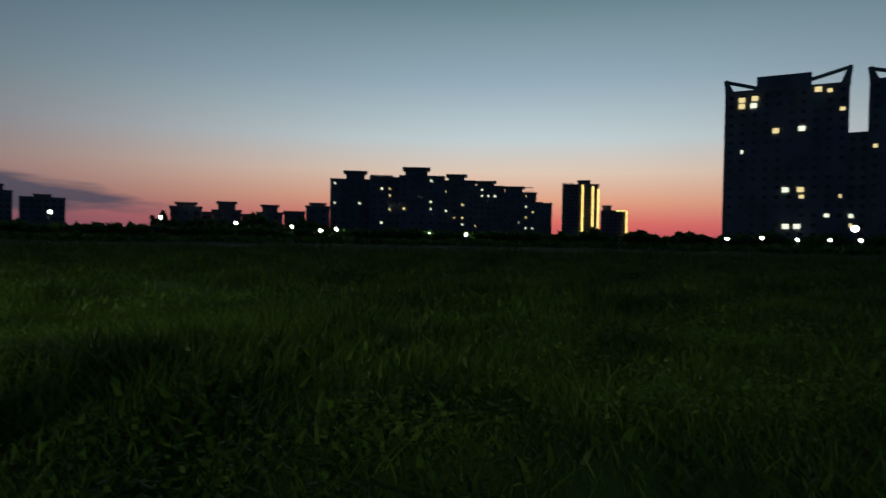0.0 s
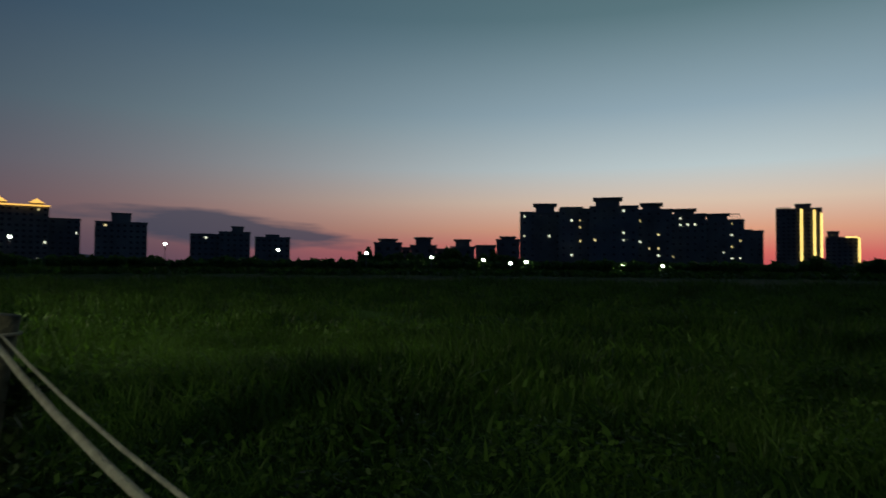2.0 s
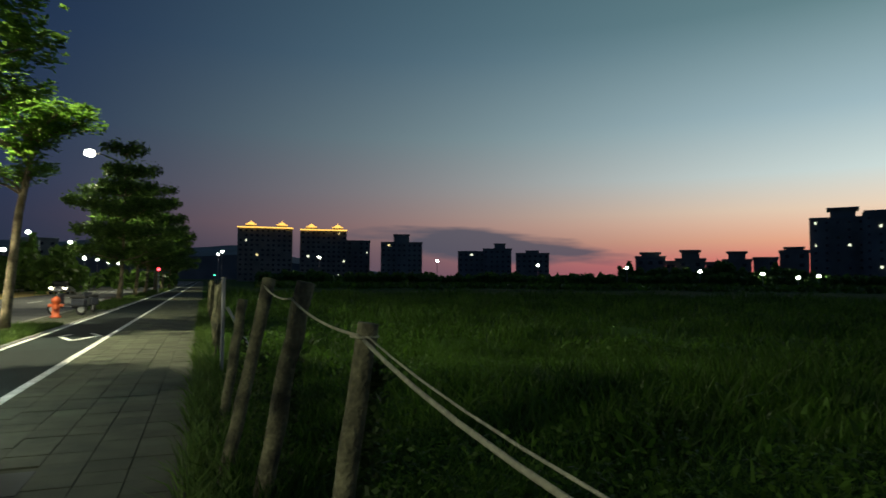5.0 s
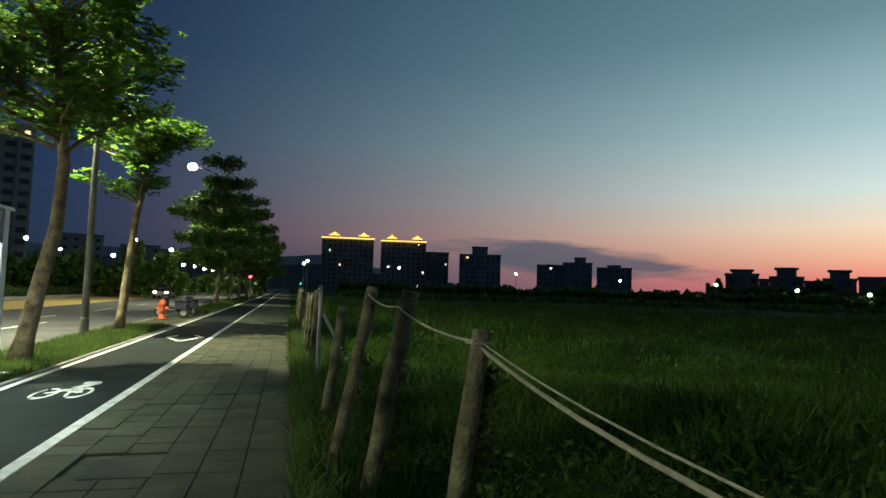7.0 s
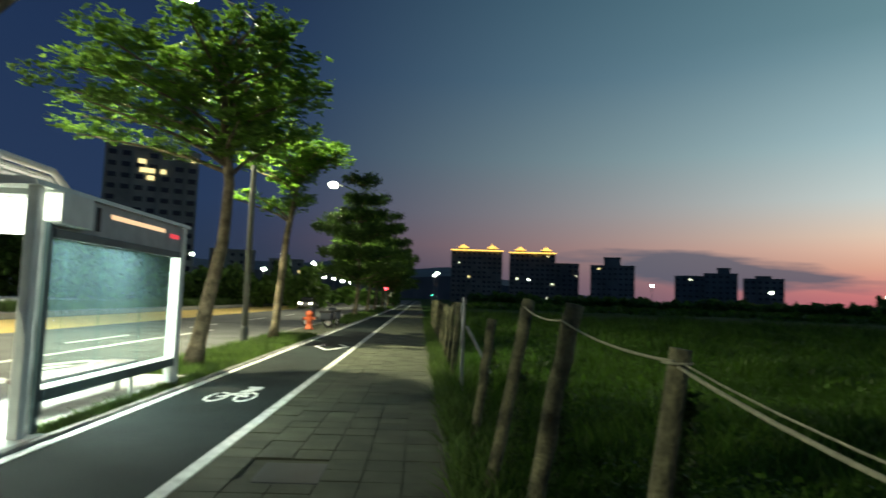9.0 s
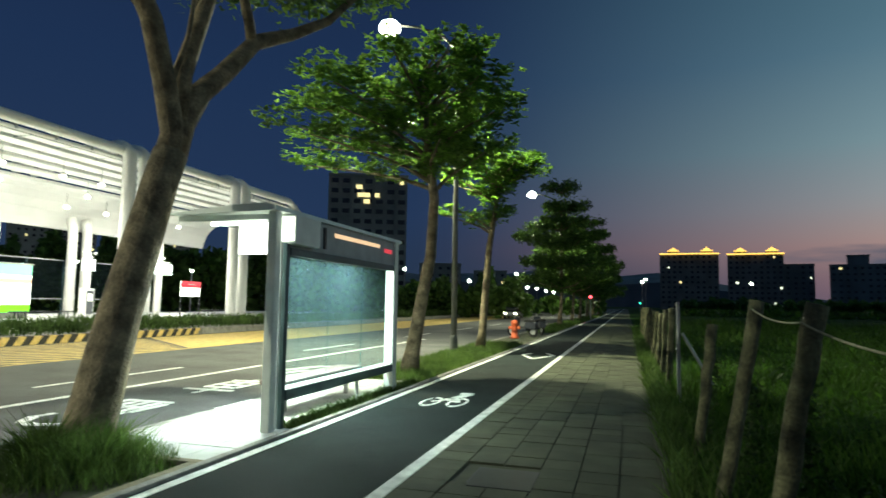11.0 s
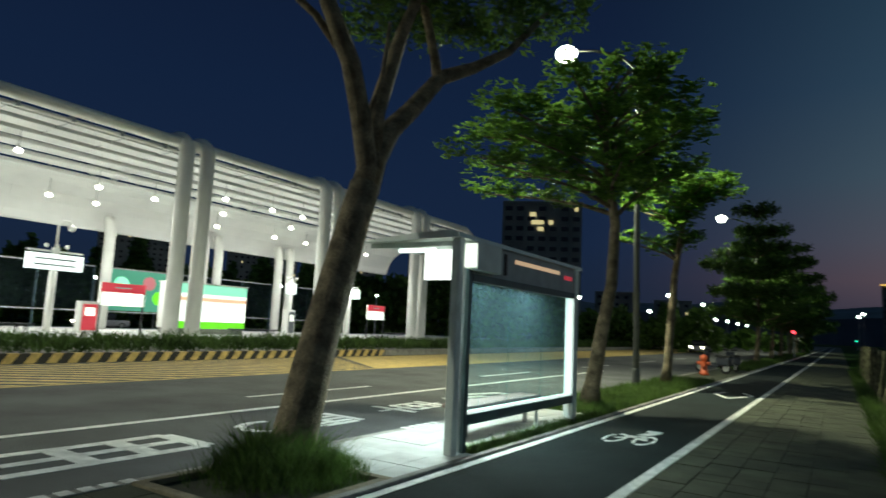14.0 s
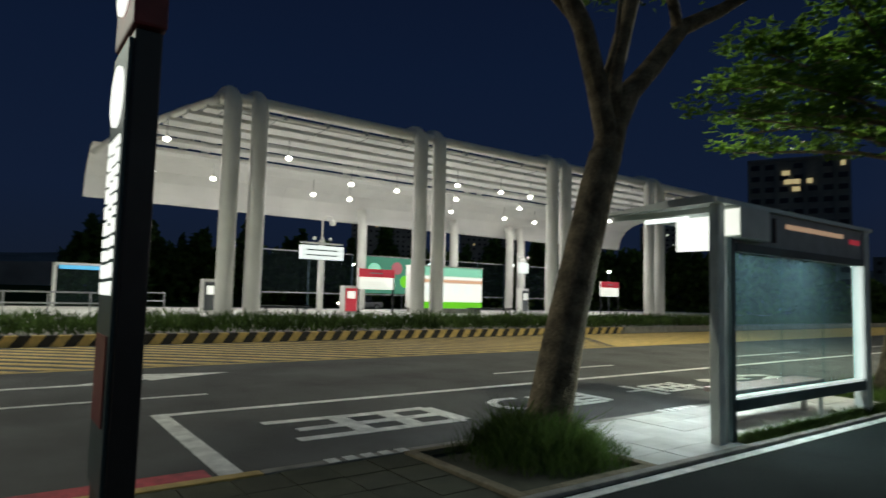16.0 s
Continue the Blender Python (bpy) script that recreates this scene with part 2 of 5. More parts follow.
M = dict(
    asphalt=material("asphalt", (0.086, 0.087, 0.089), 0.85, vary=0.3, scale=0.7, bump=0.6, bscale=160, grain=0.25),
    lane=material("bike_lane_asphalt", (0.0145, 0.0215, 0.0215), 0.85, vary=0.3, scale=0.9, bump=0.5, bscale=150, grain=0.25),
    paint=material("road_paint_white", (0.74, 0.74, 0.72), 0.65, vary=0.25, scale=5, bump=0.3, bscale=90, grain=0.15),
    yellow=material("road_paint_yellow", (0.60, 0.43, 0.15), 0.65, vary=0.25, scale=4, bump=0.3, bscale=90, grain=0.15),
    red=material("kerb_paint_red", (0.48, 0.06, 0.08), 0.65, vary=0.3, scale=6, grain=0.2),
    black=material("kerb_paint_black", (0.03, 0.028, 0.025), 0.7, vary=0.3, scale=6),
    kerb=material("concrete_kerb", (0.27, 0.26, 0.24), 0.9, vary=0.3, scale=3, bump=0.4, grain=0.15),
    slab=material("paving_slab", (0.062, 0.067, 0.041), 0.9, vary=0.28, scale=2.2, bump=0.5, bscale=70, objvar=0.18),
    slabs=material("paving_slab_run", (0.062, 0.067, 0.041), 0.9, vary=0.28, scale=2.2, bump=0.5, bscale=70, island=True),
    mortar=material("paving_bed", (0.058, 0.062, 0.039), 0.95, vary=0.3, scale=4),
    tile=material("platform_tile", (0.50, 0.51, 0.49), 0.75, vary=0.15, scale=2.5, bump=0.2, objvar=0.08),
    sand=material("sandy_concrete", (0.20, 0.17, 0.11), 0.9, vary=0.3, scale=5, bump=0.4, grain=0.2),
    floor=material("pale_platform_stone", (0.74, 0.74, 0.71), 0.6, vary=0.1, scale=1.5, grain=0.08),
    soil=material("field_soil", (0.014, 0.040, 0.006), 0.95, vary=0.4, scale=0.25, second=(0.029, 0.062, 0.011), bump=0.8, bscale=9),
    grass=leafy("grass_blades", (0.060, 0.11, 0.022), (0.09, 0.145, 0.034)),
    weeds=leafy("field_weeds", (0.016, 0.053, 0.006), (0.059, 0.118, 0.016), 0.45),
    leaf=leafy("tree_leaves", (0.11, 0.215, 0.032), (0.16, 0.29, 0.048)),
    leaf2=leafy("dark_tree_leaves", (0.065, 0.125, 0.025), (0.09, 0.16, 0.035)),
    hedge=leafy("hedge_leaves", (0.045, 0.085, 0.02), (0.08, 0.13, 0.035)),
    bark=material("tree_bark", (0.125, 0.100, 0.060), 0.9, vary=0.4, scale=5, second=(0.195, 0.158, 0.100), bump=1.0, bscale=28, grain=0.25),
    post=material("weathered_log", (0.048, 0.050, 0.028), 0.95, vary=0.5, scale=6, second=(0.108, 0.106, 0.058), bump=0.9, bscale=35, grain=0.25),
    rope=material("pale_rope", (0.36, 0.36, 0.25), 0.85, vary=0.2, scale=30, bump=0.8, bscale=220),
    steel=material("galvanised_steel", (0.34, 0.35, 0.35), 0.45, 0.6, vary=0.2, scale=4, bump=0.1),
    pole=material("lamp_pole_grey", (0.13, 0.135, 0.13), 0.6, 0.2, vary=0.2, scale=4),
    shelter=material("shelter_grey_paint", (0.66, 0.71, 0.68), 0.45, 0.05, vary=0.12, scale=3, bump=0.1),
    shelter_dark=material("shelter_dark_frame", (0.05, 0.09, 0.10), 0.45, 0.3, vary=0.2, scale=4),
    white=material("white_steel_paint", (0.74, 0.74, 0.70), 0.45, vary=0.08, scale=0.8, bump=0.06, bscale=12),
    panel=material("white_canopy_panel", (0.70, 0.70, 0.68), 0.55, vary=0.06, scale=0.5),
    header=material("header_grey_blue", (0.30, 0.34, 0.36), 0.5, 0.1, vary=0.15, scale=4),
    dark=material("dark_metal", (0.025, 0.026, 0.03), 0.5, 0.3, vary=0.3, scale=4),
    totem=material("totem_side", (0.02, 0.021, 0.024), 0.45, 0.2, vary=0.3, scale=3),
    facade=material("night_facade", (0.25, 0.28, 0.25), 0.85, vary=0.25, scale=0.12, grain=0.1, bscale=1.5),
    facade2=material("night_facade_brown", (0.25, 0.25, 0.21), 0.85, vary=0.25, scale=0.12, grain=0.1, bscale=1.5),
    pane=material("dark_window_glass", (0.03, 0.035, 0.04), 0.2, vary=0.3, scale=0.4),
    hill=material("far_hill", (0.13, 0.16, 0.18), 0.95, vary=0.25, scale=0.01),
    orange=material("hydrant_orange_red", (0.48, 0.09, 0.03), 0.5, vary=0.2, scale=8),
    rubber=material("rubber_black", (0.015, 0.015, 0.016), 0.8, vary=0.2, scale=8),
    scooter=material("scooter_paint_dark", (0.04, 0.045, 0.06), 0.3, 0.3, vary=0.2, scale=8),
    carpaint=material("car_paint_silver", (0.30, 0.31, 0.33), 0.3, 0.5, vary=0.1, scale=4),
    sign_red=material("sign_red", (0.45, 0.03, 0.05), 0.5, vary=0.1, scale=4, emit=1.3),
    bar=material("sign_lettering_bars", (0.10, 0.11, 0.12), 0.6, vary=0.1, scale=8),
    # dust film tinted teal, so its colour also carries the mint lamplight
    glass=glass("shelter_glass", (0.90, 0.97, 0.97), 0.2, 0.972, (0.40, 0.66, 0.76)),
    wglass=glass("windscreen_glass", (0.62, 0.70, 0.72), 0.05, 0.95),
    g_white=glower("lit_white", (1.0, 0.98, 0.92), 3.0),
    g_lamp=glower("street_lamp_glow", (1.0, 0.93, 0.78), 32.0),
    g_far=glower("far_lamp_glow", (0.92, 1.0, 0.9), 26.0),
    g_win=glower("lit_window_warm", (1.0, 0.78, 0.40), 1.2),
    g_winw=glower("lit_window_white", (0.98, 1.0, 0.84), 1.4),
    g_gold=glower("gold_light_strip", (1.0, 0.72, 0.22), 2.6),
    g_amber=glower("amber_roof_light", (1.0, 0.54, 0.13), 1.7),
    g_red=glower("red_signal", (1.0, 0.05, 0.08), 8.0),
    g_green=glower("green_signal", (0.1, 1.0, 0.6), 6.0),
    g_pend=glower("pendant_lamp_glow", (1.0, 0.93, 0.80), 30.0),
    g_green_band=glower("kiosk_green_band", (0.22, 0.85, 0.02), 1.5),
    g_panel=glower("lit_sign_panel", (0.95, 1.0, 0.97), 2.4),
    bench_stone=material("bench_pink_stone", (0.27, 0.20, 0.18), 0.6, vary=0.15, scale=9, grain=0.15),
    g_pink=glower("mural_pink_light", (0.75, 0.22, 0.26), 0.8),
    vine=leafy("vine_leaves", (0.020, 0.040, 0.010), (0.045, 0.080, 0.020), 2.0),
    dull_red=material("dull_red_panel", (0.22, 0.03, 0.03), 0.5, vary=0.2, scale=5),
    g_mint=glower("kiosk_mint_band", (0.40, 0.95, 0.66), 1.6),
    g_peach=glower("kiosk_peach_band", (1.0, 0.55, 0.36), 1.8),
    g_cream=glower("kiosk_lit_window", (1.0, 0.98, 0.88), 2.6),
    g_mural=glower("mural_green_light", (0.10, 0.42, 0.27), 0.8),
    g_blue=glower("blue_lit_fascia", (0.15, 0.6, 1.0), 2.0),
    g_tube=glower("fluorescent_tube", (0.93, 1.0, 0.97), 4.0),
    g_head=glower("headlamp", (1.0, 0.86, 0.62), 40.0),
    g_strip=glower("shelter_edge_glow", (0.93, 1.0, 0.96), 1.8),
    g_orange=glower("route_display_orange", (1.0, 0.62, 0.40), 0.9),
)
M["soil"].node_tree.nodes["Principled BSDF"].inputs["Specular IOR Level"].default_value = 0.05
M["lane"].node_tree.nodes["Principled BSDF"].inputs["Specular IOR Level"].default_value = 0.2


# ---- mesh helpers ----
def mesh_of(name, bm, mat, smooth=False):
    me = bpy.data.meshes.new(name)
    bm.normal_update()
    bm.to_mesh(me)
    bm.free()
    if smooth:
        for p in me.polygons:
            p.use_smooth = True
    me.materials.append(mat)
    return me


def part(name, bm, mat, parent=None, label="", smooth=False, at=None):
    ob = new(name, bm if isinstance(bm, bpy.types.Mesh) else mesh_of(name, bm, mat, smooth))
    if parent is not None:
        ob.parent = parent
    if at is not None:
        ob.matrix_basis = at
    if label:
        tagged(ob, label)
    return ob


def thing(name, x, y, z, label, category, group="", rz=0, kind=""):
    ob = new(name)
    ob.empty_display_size = 0.1
    ob.matrix_basis = pose(x, y, z, 0, 0, rz)
    return tagged(ob, label, category, group, kind)


def box(bm, x0, x1, y0, y1, z0, z1, bevel=0.0):
    r = bmesh.ops.create_cube(bm, size=1.0)
    vs = r["verts"]
    bmesh.ops.scale(bm, vec=(x1 - x0, y1 - y0, z1 - z0), verts=vs)
    bmesh.ops.translate(bm, vec=((x0 + x1) / 2, (y0 + y1) / 2, (z0 + z1) / 2), verts=vs)
    if bevel:
        es = list({e for v in vs for e in v.link_edges})
        bmesh.ops.bevel(bm, geom=es, offset=bevel, segments=2, affect="EDGES", profile=0.6)
    return bm


def boxed(*a, bevel=0.0):
    return box(bmesh.new(), *a, bevel=bevel)


def tube(bm, pts, radii, n=10, cap=True):
    pts = [Vector(p) for p in pts]
    if not isinstance(radii, (list, tuple)):
        radii = [radii] * len(pts)
    rings, up = [], None
    for i, p in enumerate(pts):
        d = (pts[min(i + 1, len(pts) - 1)] - pts[max(i - 1, 0)]).normalized()
        if up is None:
            up = d.orthogonal().normalized()
        up = (up - d * up.dot(d)).normalized()
        s = d.cross(up)
        rings.append([bm.verts.new(p + (up * math.cos(2 * math.pi * k / n) + s * math.sin(2 * math.pi * k / n)) * radii[i]) for k in range(n)])
    for a, b in zip(rings, rings[1:]):
        for k in range(n):
            bm.faces.new((a[k], a[(k + 1) % n], b[(k + 1) % n], b[k]))
    if cap:
        bm.faces.new(rings[0][::-1])
        bm.faces.new(rings[-1])
    return bm


def tubed(pts, radii, n=10):
    return tube(bmesh.new(), pts, radii, n)


def arc(cx, cz, r, a0, a1, n, y=0.0):
    return [(cx + r * math.cos(radians(a0 + (a1 - a0) * k / n)), y, cz + r * math.sin(radians(a0 + (a1 - a0) * k / n))) for k in range(n + 1)]


def raw(name, verts, faces, mat):
    me = bpy.data.meshes.new(name)
    me.from_pydata(verts, [], faces)
    me.materials.append(mat)
    me.update()
    return me


def flat(bm, pts, z0, z1):
    lo = [bm.verts.new((x, y, z0)) for x, y in pts]
    hi = [bm.verts.new((x, y, z1)) for x, y in pts]
    n = len(pts)
    bm.faces.new(hi)
    bm.faces.new(lo[::-1])
    for k in range(n):
        bm.faces.new((lo[k], lo[(k + 1) % n], hi[(k + 1) % n], hi[k]))
    return bm


def stroke(bm, a, b, w, z0=-0.098, z1=-0.094):
    a, b = Vector(a), Vector(b)
    d = (b - a).normalized()
    s = Vector((-d.y, d.x)) * w / 2
    pts = [a - s, b - s, b + s, a + s]
    return flat(bm, [(p.x, p.y) for p in pts][::1], z0, z1)


def structure(name, bm, mat, label, category=""):
    ob = part(name, bm, mat)
    return tagged(ob, label, category or name.split("_")[0], kind="structure")


# ---- ground ----
def ground_sheet():
    ax = [0.5, 1.5, 3, 5, 8, 12, 17, 24, 34, 48, 70, 100, 150, 230, 400, 800, 1600, 3200]
    xs = sorted({-v for v in ax} | {0.45} | {0.45 + 0.7 * k for k in range(60)} | {v + 45 for v in ax[4:]})
    ys = sorted({-v for v in ax[4:]} | {-8 + 0.8 * k for k in range(75)} | {v + 55 for v in ax[3:]})
    vs, fs = [], []
    for y in ys:
        for x in xs:
            f = min(1, max(0, (x - 0.5) / 3)) * (1 if x < 400 else 0)
            z = -0.25 if x < 0.44 else -0.06 + f * (0.28 * noise.noise(Vector((x * 0.12, y * 0.12, 0))) + 0.12 * noise.noise(Vector((x * 0.5, y * 0.5, 3))))
            vs.append((x, y, z))
    n = len(xs)
    for j in range(len(ys) - 1):
        for i in range(n - 1):
            fs.append((j * n + i, j * n + i + 1, (j + 1) * n + i + 1, (j + 1) * n + i))
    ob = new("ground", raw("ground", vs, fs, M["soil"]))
    for p in ob.data.polygons:
        p.use_smooth = True
    tagged(ob, "dark overgrown field and open ground at dusk", "ground", kind="structure")


ground_sheet()
Y0, Y1 = -40.0, 420.0
structure("road", boxed(-20.0, -5.64, Y0, Y1, -0.4, -0.10), M["asphalt"], "dark grey asphalt street with painted lanes")
structure("bike_lane", boxed(-3.74, -1.83, Y0, Y1, -0.3, 0.0), M["lane"], "dark asphalt bicycle lane with white edge lines")
structure("footpath_bed", boxed(-1.83, 0.40, Y0, Y1, -0.3, -0.022), M["mortar"], "dark joints under the footpath paving", "pavement")
structure("verge_bed", boxed(-5.50, -3.84, Y0, Y1, -0.3, -0.03), M["mortar"], "dark bed of the planted verge", "pavement")
structure("verge_kerb", boxed(-3.84, -3.74, Y0, Y1, -0.3, 0.035, bevel=0.015), M["kerb"], "low concrete edging of the verge", "kerb")
structure("kerb", boxed(-5.64, -5.50, 2.5, Y1, -0.4, 0.01, bevel=0.02), M["kerb"], "grey concrete kerb of the street", "kerb")
structure("kerb_yellow", boxed(-5.64, -5.50, Y0, 2.5, -0.4, 0.01, bevel=0.02), M["yellow"], "worn yellow painted kerb of the street", "kerb")
structure("footpath_edge", boxed(0.36, 0.46, Y0, Y1, -0.3, 0.02, bevel=0.015), M["mortar"], "narrow concrete edging beside the weeds", "kerb")
structure("median_island", boxed(-48.0, -20.25, Y0, 90.0, -0.4, 0.05), M["kerb"], "concrete island of the tram stop", "pavement")
structure("far_road", boxed(-62.0, -48.2, Y0, Y1, -0.4, -0.12), M["asphalt"], "second carriageway beyond the tram stop", "road")
structure("platform", boxed(-43.0, -25.0, -6.0, 66.0, 0.05, 0.33, bevel=0.02), M["floor"], "pale tram platform under the canopy", "platform")
structure("track_verge", boxed(-20.25 - 27.75, -20.25, 90.0, Y1, -0.4, 0.02), M["soil"], "planted median strip", "ground")


def marking(name, bm, mat, label):
    return tagged(part(name, bm, mat), label, "road marking", kind="structure")


marking("lane_line", boxed(-1.96, -1.83, Y0, Y1, -0.005, 0.004), M["paint"], "white line between bicycle lane and footpath")
marking("lane_line", boxed(-3.71, -3.60, Y0, Y1, -0.005, 0.004), M["paint"], "white outer line of the bicycle lane")
marking("bay_line", boxed(-9.08, -8.93, 2.32, 28.0, -0.11, -0.094), M["paint"], "long white line of the bus bay")
bm = bmesh.new()
flat(bm, [(-9.08, 2.30), (-5.66, 2.26), (-5.66, 2.48), (-9.08, 2.50)], -0.099, -0.092)
marking("bay_line", bm, M["paint"], "white cross line closing the bus bay")
for k in range(-2, 14):
    marking("lane_dash", boxed(-10.52, -10.41, 9.4 + 10 * k, 13.4 + 10 * k, -0.11, -0.095), M["paint"], "white dash between two lanes")
marking("lane_line", boxed(-14.42, -14.30, Y0, 90, -0.11, -0.095), M["yellow"], "yellow line beside the hatched strip")
bm = bmesh.new()
flat(bm, [(-12.30, -1.6), (-12.14, -1.6), (-12.14, 2.2), (-12.55, 2.9), (-12.35, 2.95), (-12.95, 4.5), (-13.35, 2.45), (-12.85, 2.65), (-12.30, 1.8)], -0.099, -0.094)
marking("lane_arrow", bm, M["paint"], "white bent lane arrow on asphalt")
structure("kerb_line_red", boxed(-6.24, -5.94, Y0, 2.2, -0.11, -0.093), M["red"], "red no-stopping line along the kerb", "road marking")


def hatching():
    bm = bmesh.new()
    for k in range(70):
        y = -45 + k * 0.98
        x1 = min(-14.5, (-17.2 - y) / 1.99)
        if x1 < -19.5:
            break
        y1 = y + (x1 + 19.7) * 1.23
        flat(bm, [(-19.7, y), (x1, y1), (x1, y1 + 0.5), (-19.7, y + 0.5)], -0.099, -0.095)
    marking("hatched_strip", bm, M["yellow"], "yellow diagonal hatching on asphalt")
    bm = bmesh.new()
    flat(bm, [(-19.7, 22.6), (-14.45, 18.6), (-14.45, 90.0), (-19.7, 90.0)], -0.11, -0.0965)
    marking("hatched_strip", bm, M["yellow"], "solid yellow tactile strip on asphalt")


hatching()

# characters painted in the bus bay, strokes in a unit cell: x to the right, y away
CHARS = (
    (3.36, 5.75, (((0.0, 0.0), (0.08, 0.55)), ((0.08, 0.55), (0.08, 1.0)), ((0.08, 1.0), (1.0, 1.0)), ((1.0, 1.0), (1.0, 0.02)), ((0.54, 1.0), (0.54, 0.1)), ((0.08, 0.7), (1.0, 0.7)), ((0.08, 0.4), (1.0, 0.4)))),
    (6.78, 8.95, (((0.98, 0.30), (0.80, 0.10)), ((0.80, 0.10), (0.50, 0.02)), ((0.50, 0.02), (0.20, 0.07)), ((0.20, 0.07), (0.03, 0.22)), ((0.03, 0.22), (0.06, 0.36)), ((0.50, 0.36), (0.50, 0.46)),
                  ((0.06, 0.50), (0.94, 0.50)), ((0.12, 0.50), (0.12, 1.0)), ((0.34, 0.46), (0.34, 1.0)), ((0.56, 0.50), (0.56, 0.96)), ((0.78, 0.46), (0.78, 1.0)), ((0.96, 0.55), (0.96, 0.9)),
                  ((0.12, 0.72), (0.88, 0.72)), ((0.06, 0.97), (0.94, 0.97)))),
    (9.95, 12.0, (((0.5, 1.0), (0.5, 0.0)), ((0.08, 0.88), (0.92, 0.88)), ((0.18, 0.76), (0.82, 0.76)), ((0.18, 0.76), (0.18, 0.38)), ((0.82, 0.76), (0.82, 0.38)), ((0.18, 0.57), (0.82, 0.57)), ((0.18, 0.38), (0.82, 0.38)), ((0.0, 0.22), (1.0, 0.22)))),
    (12.5, 15.2, (((0.4, 1.0), (0.0, 0.5)), ((0.6, 1.0), (1.0, 0.5)), ((0.5, 0.6), (0.2, 0.1)), ((0.2, 0.1), (0.8, 0.14)), ((0.7, 0.3), (0.95, 0.0)))),
)
for y0, y1, strokes in CHARS:
    bm = bmesh.new()
    for k, (a, b) in enumerate(strokes):
        f = lambda p: (-7.92 + p[0] * 1.02, y0 + p[1] * (y1 - y0))
        vertical = abs(a[0] - b[0]) < 0.15
        stroke(bm, f(a), f(b), (0.17 if vertical else 0.25) * (1.0 if len(strokes) < 8 else 0.62), -0.099, -0.0945 + 0.0006 * k)
    marking("road_lettering", bm, M["paint"], "large white character painted on the bus bay")


def bike_symbol(x, y):
    bm = bmesh.new()
    for cx, cy in ((-0.33, 0.0), (0.40, 0.05)):
        n = 20
        for k in range(n):
            if k % 7 == 6:
                continue
            a, b = 2 * math.pi * k / n, 2 * math.pi * (k + 1) / n
            flat(bm, [(x + 0.58 * (cx + r * math.cos(t)), y + cy + r * 1.75 * math.sin(t)) for r, t in ((0.19, a), (0.26, a), (0.26, b), (0.19, b))], -0.003, 0.0045)
    for a, b, w in (((-0.33, 0.0), (-0.02, 0.25), 0.07), ((-0.02, 0.25), (0.40, 0.05), 0.07), ((-0.1, 0.3), (0.25, 0.42), 0.10), ((0.25, 0.42), (0.40, 0.05), 0.07), ((0.12, 0.5), (0.36, 0.95), 0.16), ((0.05, 1.0), (0.45, 1.0), 0.2)):
        stroke(bm, (x + 0.58 * a[0], y + a[1]), (x + 0.58 * b[0], y + b[1]), w, -0.003, 0.0055)
    marking("bicycle_symbol", bm, M["paint"], "white bicycle symbol painted on the lane")


bike_symbol(-2.76, 10.05)
bm = bmesh.new()
for a, b in (((-3.1, 20.0), (-2.6, 18.7)), ((-2.6, 18.7), (-2.15, 20.1)), ((-3.1, 20.0), (-2.95, 20.7)), ((-2.15, 20.1), (-2.45, 20.9))):
    stroke(bm, a, b, 0.12, -0.003, 0.0045)
marking("lane_arrow", bm, M["paint"], "white arrow head painted on the lane")


